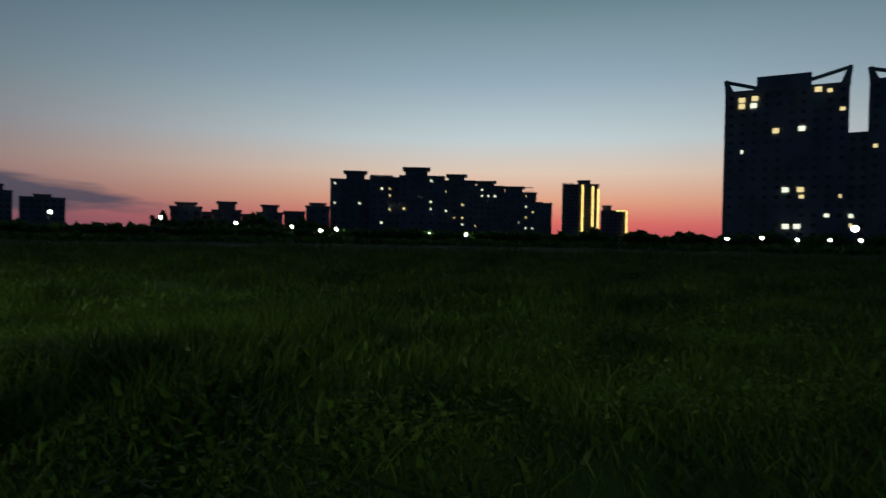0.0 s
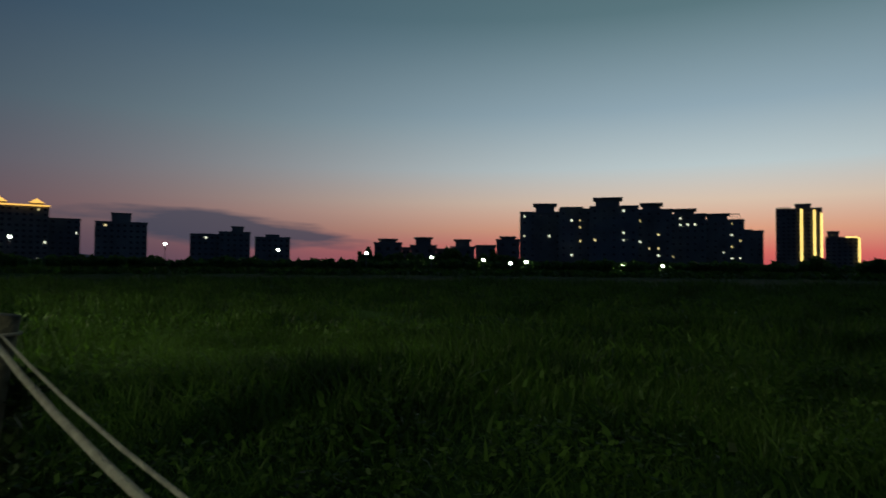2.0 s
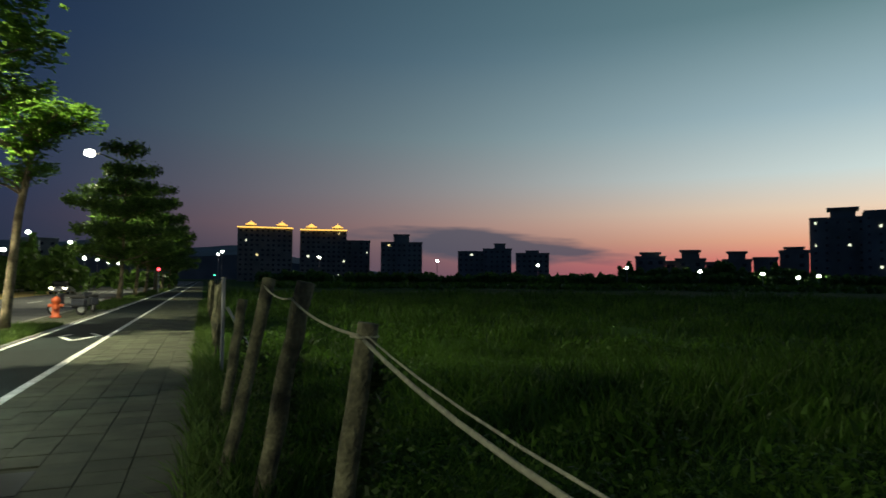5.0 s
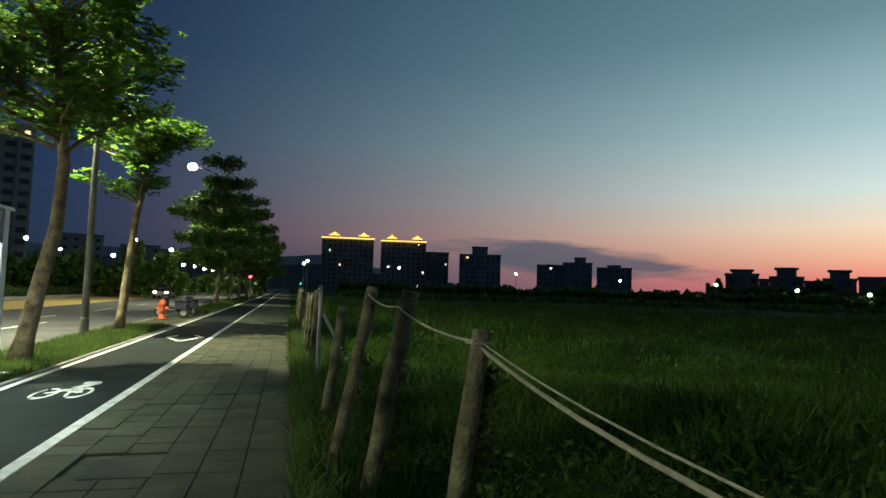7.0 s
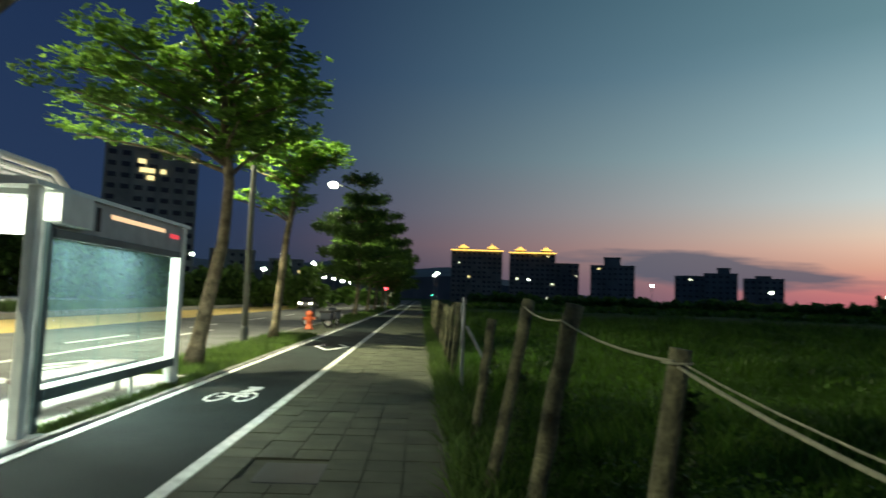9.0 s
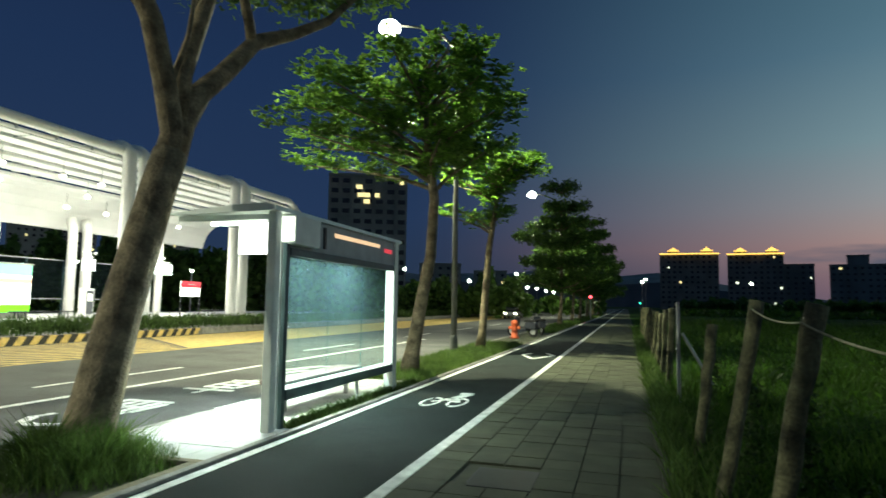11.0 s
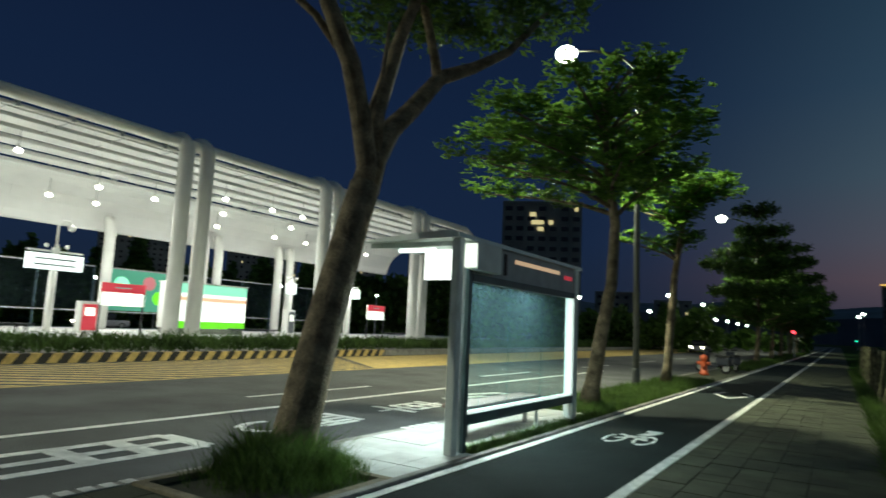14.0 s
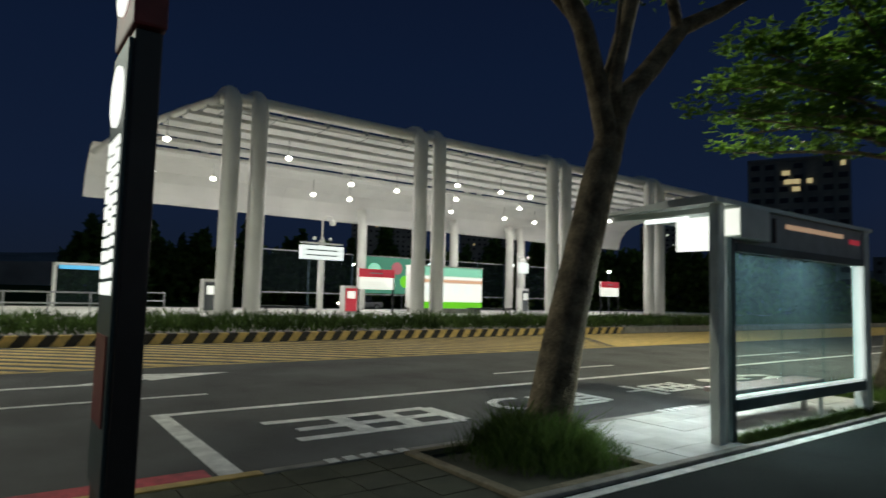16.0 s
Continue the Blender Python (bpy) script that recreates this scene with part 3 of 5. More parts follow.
# ---- the tram stop's canopy ----
def canopy():
    cn = thing("tram_canopy", -34.0, 29.0, 0.33, "white tubular steel tram stop canopy with slatted roof", "canopy")
    off = Matrix.Translation((34.0, -29.0, -0.33))
    ya, yb = 4.6, 53.5
    for k in range(4):
        for s in (-0.66, 0.66):
            y = 10.0 + 10.85 * k + s
            pts = [(-29.5, y, 0.33), (-29.5, y, 5.0), (-29.5, y, 9.0)] + arc(-30.5, 10.1, 1.0, 0, 84, 8, y) + [(-36.0, y, 10.75), (-39.0, y, 10.2)]
            part("arched_column", tubed(pts, 0.41, 16), M["white"], cn, smooth=True, at=off)
            b = bmesh.new()
            tube(b, [(-29.5, y, 0.33), (-29.5, y, 0.42)], 0.62, 16)
            part("base_ring", b, M["white"], cn, at=off)
    for z, x, r in ((10.75, -29.85, 0.30), (10.3, -30.1, 0.10)):
        part("edge_tube", tubed([(x, ya + 4.2, z - 0.15), (x, ya + 5.0, z), (x, yb - 3, z), (x - 0.5, yb, z - 0.9)], r, 12), M["white"], cn, smooth=True, at=off)
    slats = ((-30.95, 10.35, 0.85), (-32.3, 10.25, 1.22), (-33.7, 10.1, 1.24), (-35.1, 9.9, 1.24), (-36.5, 9.65, 1.24), (-37.9, 9.35, 1.24))
    for x, z, w in slats:
        part("roof_slat", boxed(x - w / 2, x + w / 2, ya + 4.2 + 0.42 * (x + 30.0), yb - 1.0, z - 0.12, z + 0.12, bevel=0.05), M["panel"], cn, at=off)
        part("roof_rail", tubed([(x - 0.7, ya + 4.3 + 0.42 * (x + 30.0), z + 0.15), (x - 0.7, yb - 1.4, z + 0.15)], 0.07, 8), M["steel"], cn, at=off)
    for k in range(17):
        y = ya + 4.6 + k * 2.66
        part("roof_purlin", tubed([(-30.2, y, 10.3), (-36.0, y, 10.0), (-38.6, y, 9.5)], 0.06, 6), M["steel"], cn, at=off)
    for k in range(19):
        y = ya + 5.2 + k * 2.35
        part("edge_bracket", boxed(-30.32, -29.95, y - 0.09, y + 0.09, 10.22, 10.72, bevel=0.02), M["steel"], cn, at=off)
    part("end_tube", tubed([(-29.9, ya + 4.25, 10.62), (-32.0, ya + 3.35, 10.45), (-35.0, ya + 2.1, 10.1), (-38.2, ya + 0.75, 9.5), (-39.6, ya + 0.2, 9.12)], 0.2, 10), M["white"], cn, smooth=True, at=off)
    prof = [(-38.6, 9.35), (-39.6, 9.1), (-40.5, 8.6), (-41.1, 7.9), (-41.4, 7.2), (-41.5, 6.75)]
    for y0, y1 in ((ya, 16.5), (16.51, 28.5), (28.51, 38.5), (38.51, yb)):
        b = bmesh.new()
        rows = [[b.verts.new((x + d, y, z + d)) for x, z in prof] for y in (y0, y1) for d in (0.0, 0.12)]
        for i in range(len(prof) - 1):
            b.faces.new((rows[0][i], rows[2][i], rows[2][i + 1], rows[0][i + 1]))
            b.faces.new((rows[1][i], rows[1][i + 1], rows[3][i + 1], rows[3][i]))
            b.faces.new((rows[0][i], rows[0][i + 1], rows[1][i + 1], rows[1][i]))
            b.faces.new((rows[2][i], rows[3][i], rows[3][i + 1], rows[2][i + 1]))
        b.faces.new((rows[0][0], rows[1][0], rows[3][0], rows[2][0]))
        b.faces.new((rows[0][-1], rows[2][-1], rows[3][-1], rows[1][-1]))
        part("rear_fascia", b, M["panel"], cn, "curved white rear panel", at=off)
    for y in (14.6, 22.4, 29.6, 30.9, 37.0, 38.3, 44.8, 46.1):
        part("rear_column", tubed([(-40.2, y, 0.33), (-40.2, y, 6.4), (-40.3, y, 7.0), (-40.5, y, 7.6)], 0.34, 12), M["white"], cn, smooth=True, at=off)
    return cn


canopy()


def pendant(x, y, z):
    p = thing("pendant_lamp", x, y, z, "small round white pendant lamp, lit, under the canopy", "lamp", "canopy pendant lamps")
    part("cable", tubed([(0, 0, 0.1), (0, 0, 1.0)], 0.02, 6), M["steel"], p)
    # globe made larger than the lamp to include its bloom
    b = bmesh.new()
    bmesh.ops.create_uvsphere(b, u_segments=10, v_segments=6, radius=0.17)
    bmesh.ops.scale(b, vec=(1, 1, 0.8), verts=b.verts)
    part("globe", b, M["g_pend"], p, smooth=True)
    part("cap", tubed([(0, 0, 0.1), (0, 0, 0.24)], [0.12, 0.06], 8), M["white"], p)
    return p


first = pendant(-32.0, 7.0, 8.75)
for x, y, z in ((-38.2, 7.6, 8.2), (-38.2, 11.0, 8.2), (-32.0, 13.2, 8.75), (-38.2, 17.5, 8.0), (-38.2, 20.2, 8.0), (-35.0, 18.6, 8.4), (-35.0, 22.0, 8.4), (-38.2, 29.0, 8.0), (-35.0, 27.0, 8.4),
                (-32.0, 24.8, 8.75), (-32.0, 28.6, 8.75), (-38.2, 34.5, 8.0), (-35.0, 33.2, 8.4), (-32.0, 31.4, 8.75), (-38.2, 38.0, 8.0), (-35.0, 38.0, 8.4), (-32.0, 37.0, 8.75), (-35.0, 44.0, 8.4), (-32.0, 43.0, 8.75), (-38.2, 46.0, 8.0)):
    copy_thing(first, pose(x, y, z))


# ---- things on the platform ----
PZ = 0.33


def bench(x, y, length):
    b = thing("platform_bench", x, y, PZ, "long dark flat bench on the pale platform", "bench", "platform benches")
    part("seat", boxed(-0.25, 0.25, 0, length, 0.40, 0.47, bevel=0.02), M["dark"], b)
    for k in (0.3, 0.7, length - 0.7, length - 0.3):
        part("leg", tubed([(-0.2, k, 0), (-0.1, k, 0.4)], 0.035, 8), M["dark"], b)
        part("leg", tubed([(0.2, k, 0), (0.1, k, 0.4)], 0.035, 8), M["dark"], b)
    return b


for bx, by, bl in ((-31.6, 11.5, 3.1), (-31.6, 25.7, 3.7), (-31.6, 41.5, 3.6)):
    bench(bx, by, bl)


def kiosk(x, y0, y1):
    k = thing("lit_kiosk", x, y0, PZ, "brightly lit kiosk box with green, cream and mint bands", "kiosk")
    w = y1 - y0
    part("plinth", boxed(-1.6, -0.05, 0.05, w - 0.05, 0, 0.35), M["kerb"], k)
    part("body", boxed(-1.7, -0.02, 0, w, 0.35, 3.15, bevel=0.02), M["white"], k)
    for z0, z1, m, nm in ((0.36, 0.78, "g_green_band", "green_band"), (0.80, 1.15, "g_cream", "cream_band"), (1.17, 2.05, "g_cream", "window_band"), (2.08, 2.28, "g_peach", "peach_band"), (2.30, 2.50, "g_cream", "upper_band"), (2.52, 3.1, "g_mint", "mint_band")):
        part(nm, boxed(-0.03, 0.02, 0.04, w - 0.04, z0, z1), M[m], k)
    for i in range(4):
        yy = 0.5 + i * (w - 1) / 4
        part("window_pane", boxed(0.021, 0.035, yy, yy + (w - 1) / 4 - 0.5, 1.25, 1.95), M["g_panel"], k)
    part("roof_edge", boxed(-1.75, 0.04, -0.05, w + 0.05, 3.15, 3.22), M["white"], k)


kiosk(-34.0, 23.4, 28.75)


def board(x, y, w, z0, z1):
    s = thing("information_board", x, y, PZ, "red and white information board on two dark legs", "sign", "platform information boards")
    for yy in (0.06, w - 0.06):
        part("leg", tubed([(0, yy, 0), (0, yy, z1)], 0.06, 8), M["dark"], s)
    part("panel", boxed(-0.04, 0.045, 0.0, w, z0, z1, bevel=0.01), M["g_cream"], s, "lit white panel")
    hd = part("header", boxed(0.046, 0.06, 0.0, w, z1 - 0.42 * (z1 - z0), z1), M["sign_red"], s, "red header")
    part("lettering_bar", boxed(0.061, 0.068, 0.8, 1.7, z1 - 0.29, z1 - 0.22), M["tile"], hd)
    for i in range(3):
        part("lettering_bar", boxed(0.046, 0.052, 0.3, w - 0.4 - 0.2 * i, z0 + 0.12 + 0.14 * i, z0 + 0.15 + 0.14 * i), M["tile"], s)


board(-34.0, 18.8, 2.6, 1.5, 2.75)
board(-34.5, 42.2, 2.4, 1.5, 2.75)


def sign_pole(x, y, w, tall):
    s = thing("passenger_sign_pole", x, y, PZ, "white steel pole with a hanging sign panel and floodlights", "sign pole", "platform sign poles")
    part("pole", tubed([(0, 0, 0), (0, 0, 4.3)], 0.19, 12), M["white"], s, smooth=True)
    part("crossbar", boxed(-0.06, 0.06, -w / 2, w / 2, 4.05, 4.15), M["white"], s)
    pn = part("sign_panel", boxed(-0.12, 0.2, -w / 2, w / 2, 3.15, 3.95, bevel=0.02), M["g_panel"], s)
    for i in range(2):
        part("lettering_bar", boxed(0.201, 0.21, -w / 2 + 0.3, w / 2 - 0.4, 3.35 + 0.3 * i, 3.42 + 0.3 * i), M["bar"], pn)
    for yy in (-0.5, 0.0, 0.5):
        b = bmesh.new()
        bmesh.ops.create_uvsphere(b, u_segments=8, v_segments=6, radius=0.12)
        bmesh.ops.translate(b, vec=(0.05, yy, 4.38), verts=b.verts)
        part("floodlight", b, M["white"], s, smooth=True)
    if tall:
        part("camera_arm", tubed([(0, 0, 4.3), (0, 0, 5.5), (0, 0.15, 5.75), (0, 0.5, 5.75), (0, 0.65, 5.6)], 0.05, 8), M["white"], s)
        b = bmesh.new()
        bmesh.ops.create_uvsphere(b, u_segments=10, v_segments=6, radius=0.2)
        bmesh.ops.translate(b, vec=(0, 0.65, 5.4), verts=b.verts)
        part("camera_dome", b, M["white"], s, smooth=True)


sign_pole(-34.0, 16.3, 2.7, True)
sign_pole(-36.0, 34.6, 0.8, False)
sign_pole(-34.5, 39.6, 2.6, False)


def machine(x, y, w, h, m, label):
    v = thing("ticket_machine", x, y, PZ, label, "machine", "platform machines")
    part("cabinet", boxed(-0.6, 0, 0, w, 0, h, bevel=0.04), M["white"], v)
    part("front_panel", boxed(0.0, 0.02, 0.08, w - 0.08, 0.15, h - 0.15), M[m], v)
    part("screen", boxed(0.021, 0.03, 0.2, w - 0.2, h * 0.55, h * 0.8), M["g_cream"], v)


machine(-33.0, 9.35, 0.75, 1.75, "bar", "white ticket machine with a dark front panel")
machine(-33.0, 17.4, 0.9, 1.65, "sign_red", "red and white poster machine on the platform")
machine(-34.5, 36.2, 0.9, 1.9, "g_cream", "pale lit ticket machine on the platform")
machine(-35.0, 33.6, 0.7, 1.9, "bar", "grey ticket machine with a lit screen")


def windscreen(y0, y1, mat, label):
    s = thing("windscreen", -40.9, y0, PZ, label, "glass screen", "platform windscreens")
    n = max(1, round((y1 - y0) / 3.6))
    w = (y1 - y0) / n
    for i in range(n):
        p = part("pane", boxed(-0.02, 0.02, i * w + 0.05, (i + 1) * w - 0.05, 1.25, 4.0), M[mat], s)
        p.visible_shadow = False
    for i in range(n + 1):
        part("post", boxed(-0.05, 0.05, i * w - 0.035, i * w + 0.035, 0, 4.1), M["shelter_dark"], s)
    for z in (1.15, 4.05):
        part("rail", boxed(-0.04, 0.04, 0, y1 - y0, z - 0.04, z + 0.04), M["steel"], s)


windscreen(15.2, 22.0, "wglass", "dark glass windscreen in a steel frame behind the platform")
windscreen(22.8, 27.6, "g_mural", "backlit green mural panel in a steel frame")
mp = thing("mural_picture", -40.86, 23.4, PZ, "pink and green shapes of a backlit mural panel", "mural")
for my, mz, mr, mk in ((0.5, 3.0, 0.55, "g_mint"), (1.5, 2.3, 0.45, "g_pink"), (2.5, 3.2, 0.5, "g_pink"), (3.3, 2.2, 0.5, "g_green_band"), (0.9, 1.8, 0.3, "g_pink")):
    mb = bmesh.new()
    bmesh.ops.create_cone(mb, cap_ends=True, segments=9, radius1=mr, radius2=mr * 0.9, depth=0.02)
    bmesh.ops.rotate(mb, matrix=Matrix.Rotation(radians(90), 3, "Y"), verts=mb.verts)
    bmesh.ops.translate(mb, vec=(0.0, my, mz), verts=mb.verts)
    part("colour_patch", mb, M[mk], mp)
windscreen(27.8, 37.0, "wglass", "dark glass windscreen in a steel frame behind the platform")
windscreen(38.6, 47.0, "wglass", "dark glass windscreen in a steel frame behind the platform")


def platform_shelter():
    s = thing("tram_shelter", -40.5, 3.4, PZ, "far lit shelter with blue fascia beyond the platform", "shelter")
    part("roof", boxed(-1.2, 0.3, 0, 3.4, 2.35, 2.5, bevel=0.03), M["white"], s)
    part("fascia", boxed(0.31, 0.36, 0.2, 3.3, 2.15, 2.34), M["g_blue"], s, "blue lit fascia")
    for yy in (0.05, 3.35):
        part("post", boxed(0.1, 0.2, yy - 0.05, yy + 0.05, 0, 2.35), M["white"], s)
        part("post", boxed(-1.1, -1.0, yy - 0.05, yy + 0.05, 0, 2.35), M["white"], s)
    part("back_pane", boxed(-1.08, -1.04, 0.1, 3.3, 0.3, 2.2), M["wglass"], s)


platform_shelter()


def railing(x, y0, y1):
    r = thing("steel_railing", x, y0, PZ, "low grey tubular railing at the platform end", "railing", "platform railings")
    n = int((y1 - y0) / 1.5)
    for i in range(n + 1):
        part("post", tubed([(0, i * 1.5, 0), (0, i * 1.5, 0.95)], 0.035, 8), M["steel"], r)
    for z in (0.5, 0.95):
        part("rail", tubed([(0, 0, z), (0, n * 1.5, z)], 0.035, 8), M["steel"], r)


railing(-30.0, -5.0, 5.5)
railing(-37.5, 7.0, 9.4)


# ---- island kerb: alternate yellow and black blocks ----
def island_kerb():
    ky = mesh_of("kerb_block", boxed(-0.14, 0.14, -0.15, 0.15, -0.3, 0.2, bevel=0.02), M["yellow"])
    kb = mesh_of("kerb_block", boxed(-0.14, 0.14, -0.15, 0.15, -0.3, 0.2, bevel=0.02), M["black"])
    for me in (ky, kb):
        for v in me.vertices:
            v.co.y += 0.7 * v.co.z
    root = tagged(new("island_kerb"), "island kerb of black and yellow painted blocks", "kerb", kind="structure")
    for k in range(152):
        o = part("kerb_block", ky if k % 2 else kb, None, root, at=pose(-20.12, -20.1 + k * 0.305, 0, 0, 0, 0))
    structure("kerb_island_plain", boxed(-20.26, -19.98, 26.4, 90, -0.3, 0.2, bevel=0.02), M["kerb"], "plain concrete island kerb", "kerb")


island_kerb()


# ---- vegetation ----
def blades(n, place, height, width, mat, name, label, category, lean=0.35):
    rng = random.Random(len(label) * 7 + n)
    vs, fs = [], []
    for _ in range(n):
        x, y, z, s = place(rng)
        h = height * s * rng.uniform(0.5, 1.2)
        a = rng.uniform(0, 6.283)
        w = width * s * rng.uniform(0.6, 1.3)
        dx, dy = math.cos(a), math.sin(a)
        lx, ly = rng.gauss(0, lean) * h, rng.gauss(0, lean) * h
        i = len(vs)
        vs += [(x - dx * w, y - dy * w, z), (x + dx * w, y + dy * w, z), (x + dx * w * 0.7 + lx * 0.4, y + dy * w * 0.7 + ly * 0.4, z + h * 0.6), (x - dx * w * 0.7 + lx * 0.4, y - dy * w * 0.7 + ly * 0.4, z + h * 0.6), (x + lx, y + ly, z + h)]
        fs += [(i, i + 1, i + 2, i + 3), (i + 3, i + 2, i + 4)]
    return tagged(new(name, raw(name, vs, fs, mat)), label, category, kind="stuff")


def field_place(rng):
    while True:
        r = 2.0 + 70 * rng.random() ** 2.2
        a = radians(rng.uniform(-8, 125))
        x, y = 0.7 + r * math.sin(a), r * math.cos(a)
        if x > 0.75 and noise.noise(Vector((x * 0.35, y * 0.35, 7))) + rng.uniform(-0.3, 0.7) > 0:
            return x, y, -0.2, (0.5 + 0.8 * max(0, 0.5 + noise.noise(Vector((x * 0.2, y * 0.2, 1))))) * (1 + r * 0.018)


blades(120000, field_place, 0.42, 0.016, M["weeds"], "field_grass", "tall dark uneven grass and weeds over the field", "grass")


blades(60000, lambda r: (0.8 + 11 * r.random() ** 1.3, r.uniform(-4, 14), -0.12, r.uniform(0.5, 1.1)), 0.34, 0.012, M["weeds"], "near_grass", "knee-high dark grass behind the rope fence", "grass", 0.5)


def broad_place(rng):
    while True:
        x, y = 1.5 + 40 * rng.random() ** 1.4, rng.uniform(-12, 50)
        if math.hypot(x - 1, y - 1) > 3.5 and noise.noise(Vector((x * 0.25, y * 0.25, 21))) > -0.05:
            return x, y, -0.15 + rng.random() * 0.4, 1.0 + 0.02 * x


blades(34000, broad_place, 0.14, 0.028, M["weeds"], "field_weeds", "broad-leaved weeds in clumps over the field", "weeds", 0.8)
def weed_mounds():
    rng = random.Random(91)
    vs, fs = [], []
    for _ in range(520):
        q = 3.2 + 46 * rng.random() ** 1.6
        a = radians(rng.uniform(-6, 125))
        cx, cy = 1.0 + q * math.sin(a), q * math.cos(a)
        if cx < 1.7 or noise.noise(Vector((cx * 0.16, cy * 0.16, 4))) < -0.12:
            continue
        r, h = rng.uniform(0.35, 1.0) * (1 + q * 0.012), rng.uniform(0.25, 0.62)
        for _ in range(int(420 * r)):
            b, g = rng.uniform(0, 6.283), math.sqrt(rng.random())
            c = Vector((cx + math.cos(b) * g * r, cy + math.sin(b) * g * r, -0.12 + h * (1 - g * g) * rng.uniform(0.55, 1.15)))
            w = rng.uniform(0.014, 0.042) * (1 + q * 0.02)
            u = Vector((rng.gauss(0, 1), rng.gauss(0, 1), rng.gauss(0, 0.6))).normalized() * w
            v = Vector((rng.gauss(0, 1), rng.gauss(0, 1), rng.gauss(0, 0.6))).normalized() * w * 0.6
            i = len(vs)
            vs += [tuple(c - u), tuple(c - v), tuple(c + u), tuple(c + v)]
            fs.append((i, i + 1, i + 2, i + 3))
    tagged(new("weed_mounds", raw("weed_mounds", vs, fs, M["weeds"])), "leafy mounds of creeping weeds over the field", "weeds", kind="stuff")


weed_mounds()
blades(9000, lambda r: (0.42 + abs(r.gauss(0, 0.28)), r.uniform(0.5, 45), -0.05, 1), 0.30, 0.010, M["grass"], "path_weeds", "unmown weeds along the footpath edge", "weeds", 0.5)
def pit_place(rng):
    while True:
        x, y = -4.95 + rng.gauss(0, 0.5), 5.2 + rng.gauss(0, 0.42)
        q = math.hypot((x + 4.95) / 1.0, (y - 5.1) / 0.95)
        if -5.42 < x < -3.88 and q < 1.0 and noise.noise(Vector((x * 3.2, y * 3.2, 2))) > -0.35:
            return x, y, -0.02, (0.35 + 0.9 * (1 - q)) * (0.7 + 0.9 * abs(noise.noise(Vector((x * 5, y * 5, 9)))))


blades(5200, pit_place, 0.44, 0.009, M["grass"], "tree_pit_grass", "tufts of long grass round the tree foot", "grass", 0.55)
blades(4500, lambda r: (r.uniform(-4.10, -3.82), r.uniform(7.4, 12.2), -0.02, r.uniform(0.5, 1)), 0.15, 0.008, M["grass"], "shelter_grass", "short grass strip between shelter and bicycle lane", "grass", 0.6)
blades(14000, lambda r: (r.uniform(-5.5, -3.85), 12.4 + 12.5 * r.random(), -0.02, r.uniform(0.6, 1)), 0.22, 0.010, M["grass"], "verge_grass", "grass verge under the street trees", "grass", 0.6)
blades(9000, lambda r: (r.uniform(-5.5, -3.85), 36 + 70 * r.random(), -0.02, 1.2), 0.25, 0.016, M["grass"], "verge_grass", "far grass verge under the street trees", "grass", 0.6)


def hedge_place(rng):
    y = rng.uniform(-25, 85)
    x = rng.uniform(-23.2, -20.6)
    return x, y, 0.12 + 0.42 * rng.random() * (1 + 0.5 * noise.noise(Vector((y * 0.5, x, 0)))), 1


blades(36000, hedge_place, 0.36, 0.026, M["hedge"], "low_hedge", "low trimmed hedge on the tram island", "hedge", 0.6)


def leaf_cloud(rng, pads, leaves, size):
    vs, fs = [], []
    total = sum(p[3] * p[3] for p in pads)
    for cx, cy, cz, r, th in pads:
        for _ in range(int(leaves * r * r / total)):
            a, q = rng.uniform(0, 6.283), math.sqrt(rng.random())
            wob = 1 + 0.35 * noise.noise(Vector((math.cos(a) * 2 + cx, math.sin(a) * 2 + cy, cz)))
            x, y = cx + math.cos(a) * q * r * wob, cy + math.sin(a) * q * r * wob
            if noise.noise(Vector((x * 1.6, y * 1.6, cz * 1.6))) < -0.15:
                continue
            z = cz + rng.gauss(0, th) * (1.1 - 0.6 * q) + 0.10 * q * r
            s = size * rng.uniform(0.6, 1.4)
            u = Vector((rng.gauss(0, 1), rng.gauss(0, 1), rng.gauss(0, 0.5))).normalized() * s
            v = Vector((rng.gauss(0, 1), rng.gauss(0, 1), rng.gauss(0, 0.5))).normalized() * s * 0.55
            c = Vector((x, y, z))
            i = len(vs)
            vs += [tuple(c - u), tuple(c - v * 0.9), tuple(c + u), tuple(c + v * 0.9)]
            fs.append((i, i + 1, i + 2, i + 3))
    return vs, fs


def street_tree(x, y, trunk, limbs, pads, leaves, size, mat, label, seed):
    rng = random.Random(seed)
    t = thing("street_tree", x, y, -0.03, label, "tree", "street trees")
    b = bmesh.new()
    tube(b, [(p[0], p[1], p[2]) for p in trunk], [p[3] for p in trunk], 12)
    part("trunk", b, M["bark"], t, smooth=True)
    for lp in limbs:
        part("limb", tubed([(p[0], p[1], p[2]) for p in lp], [p[3] for p in lp], 8), M["bark"], t, smooth=True)
    vs, fs = leaf_cloud(rng, pads, leaves, size)
    part("crown", raw("crown", vs, fs, M[mat]), None, t)
    return t


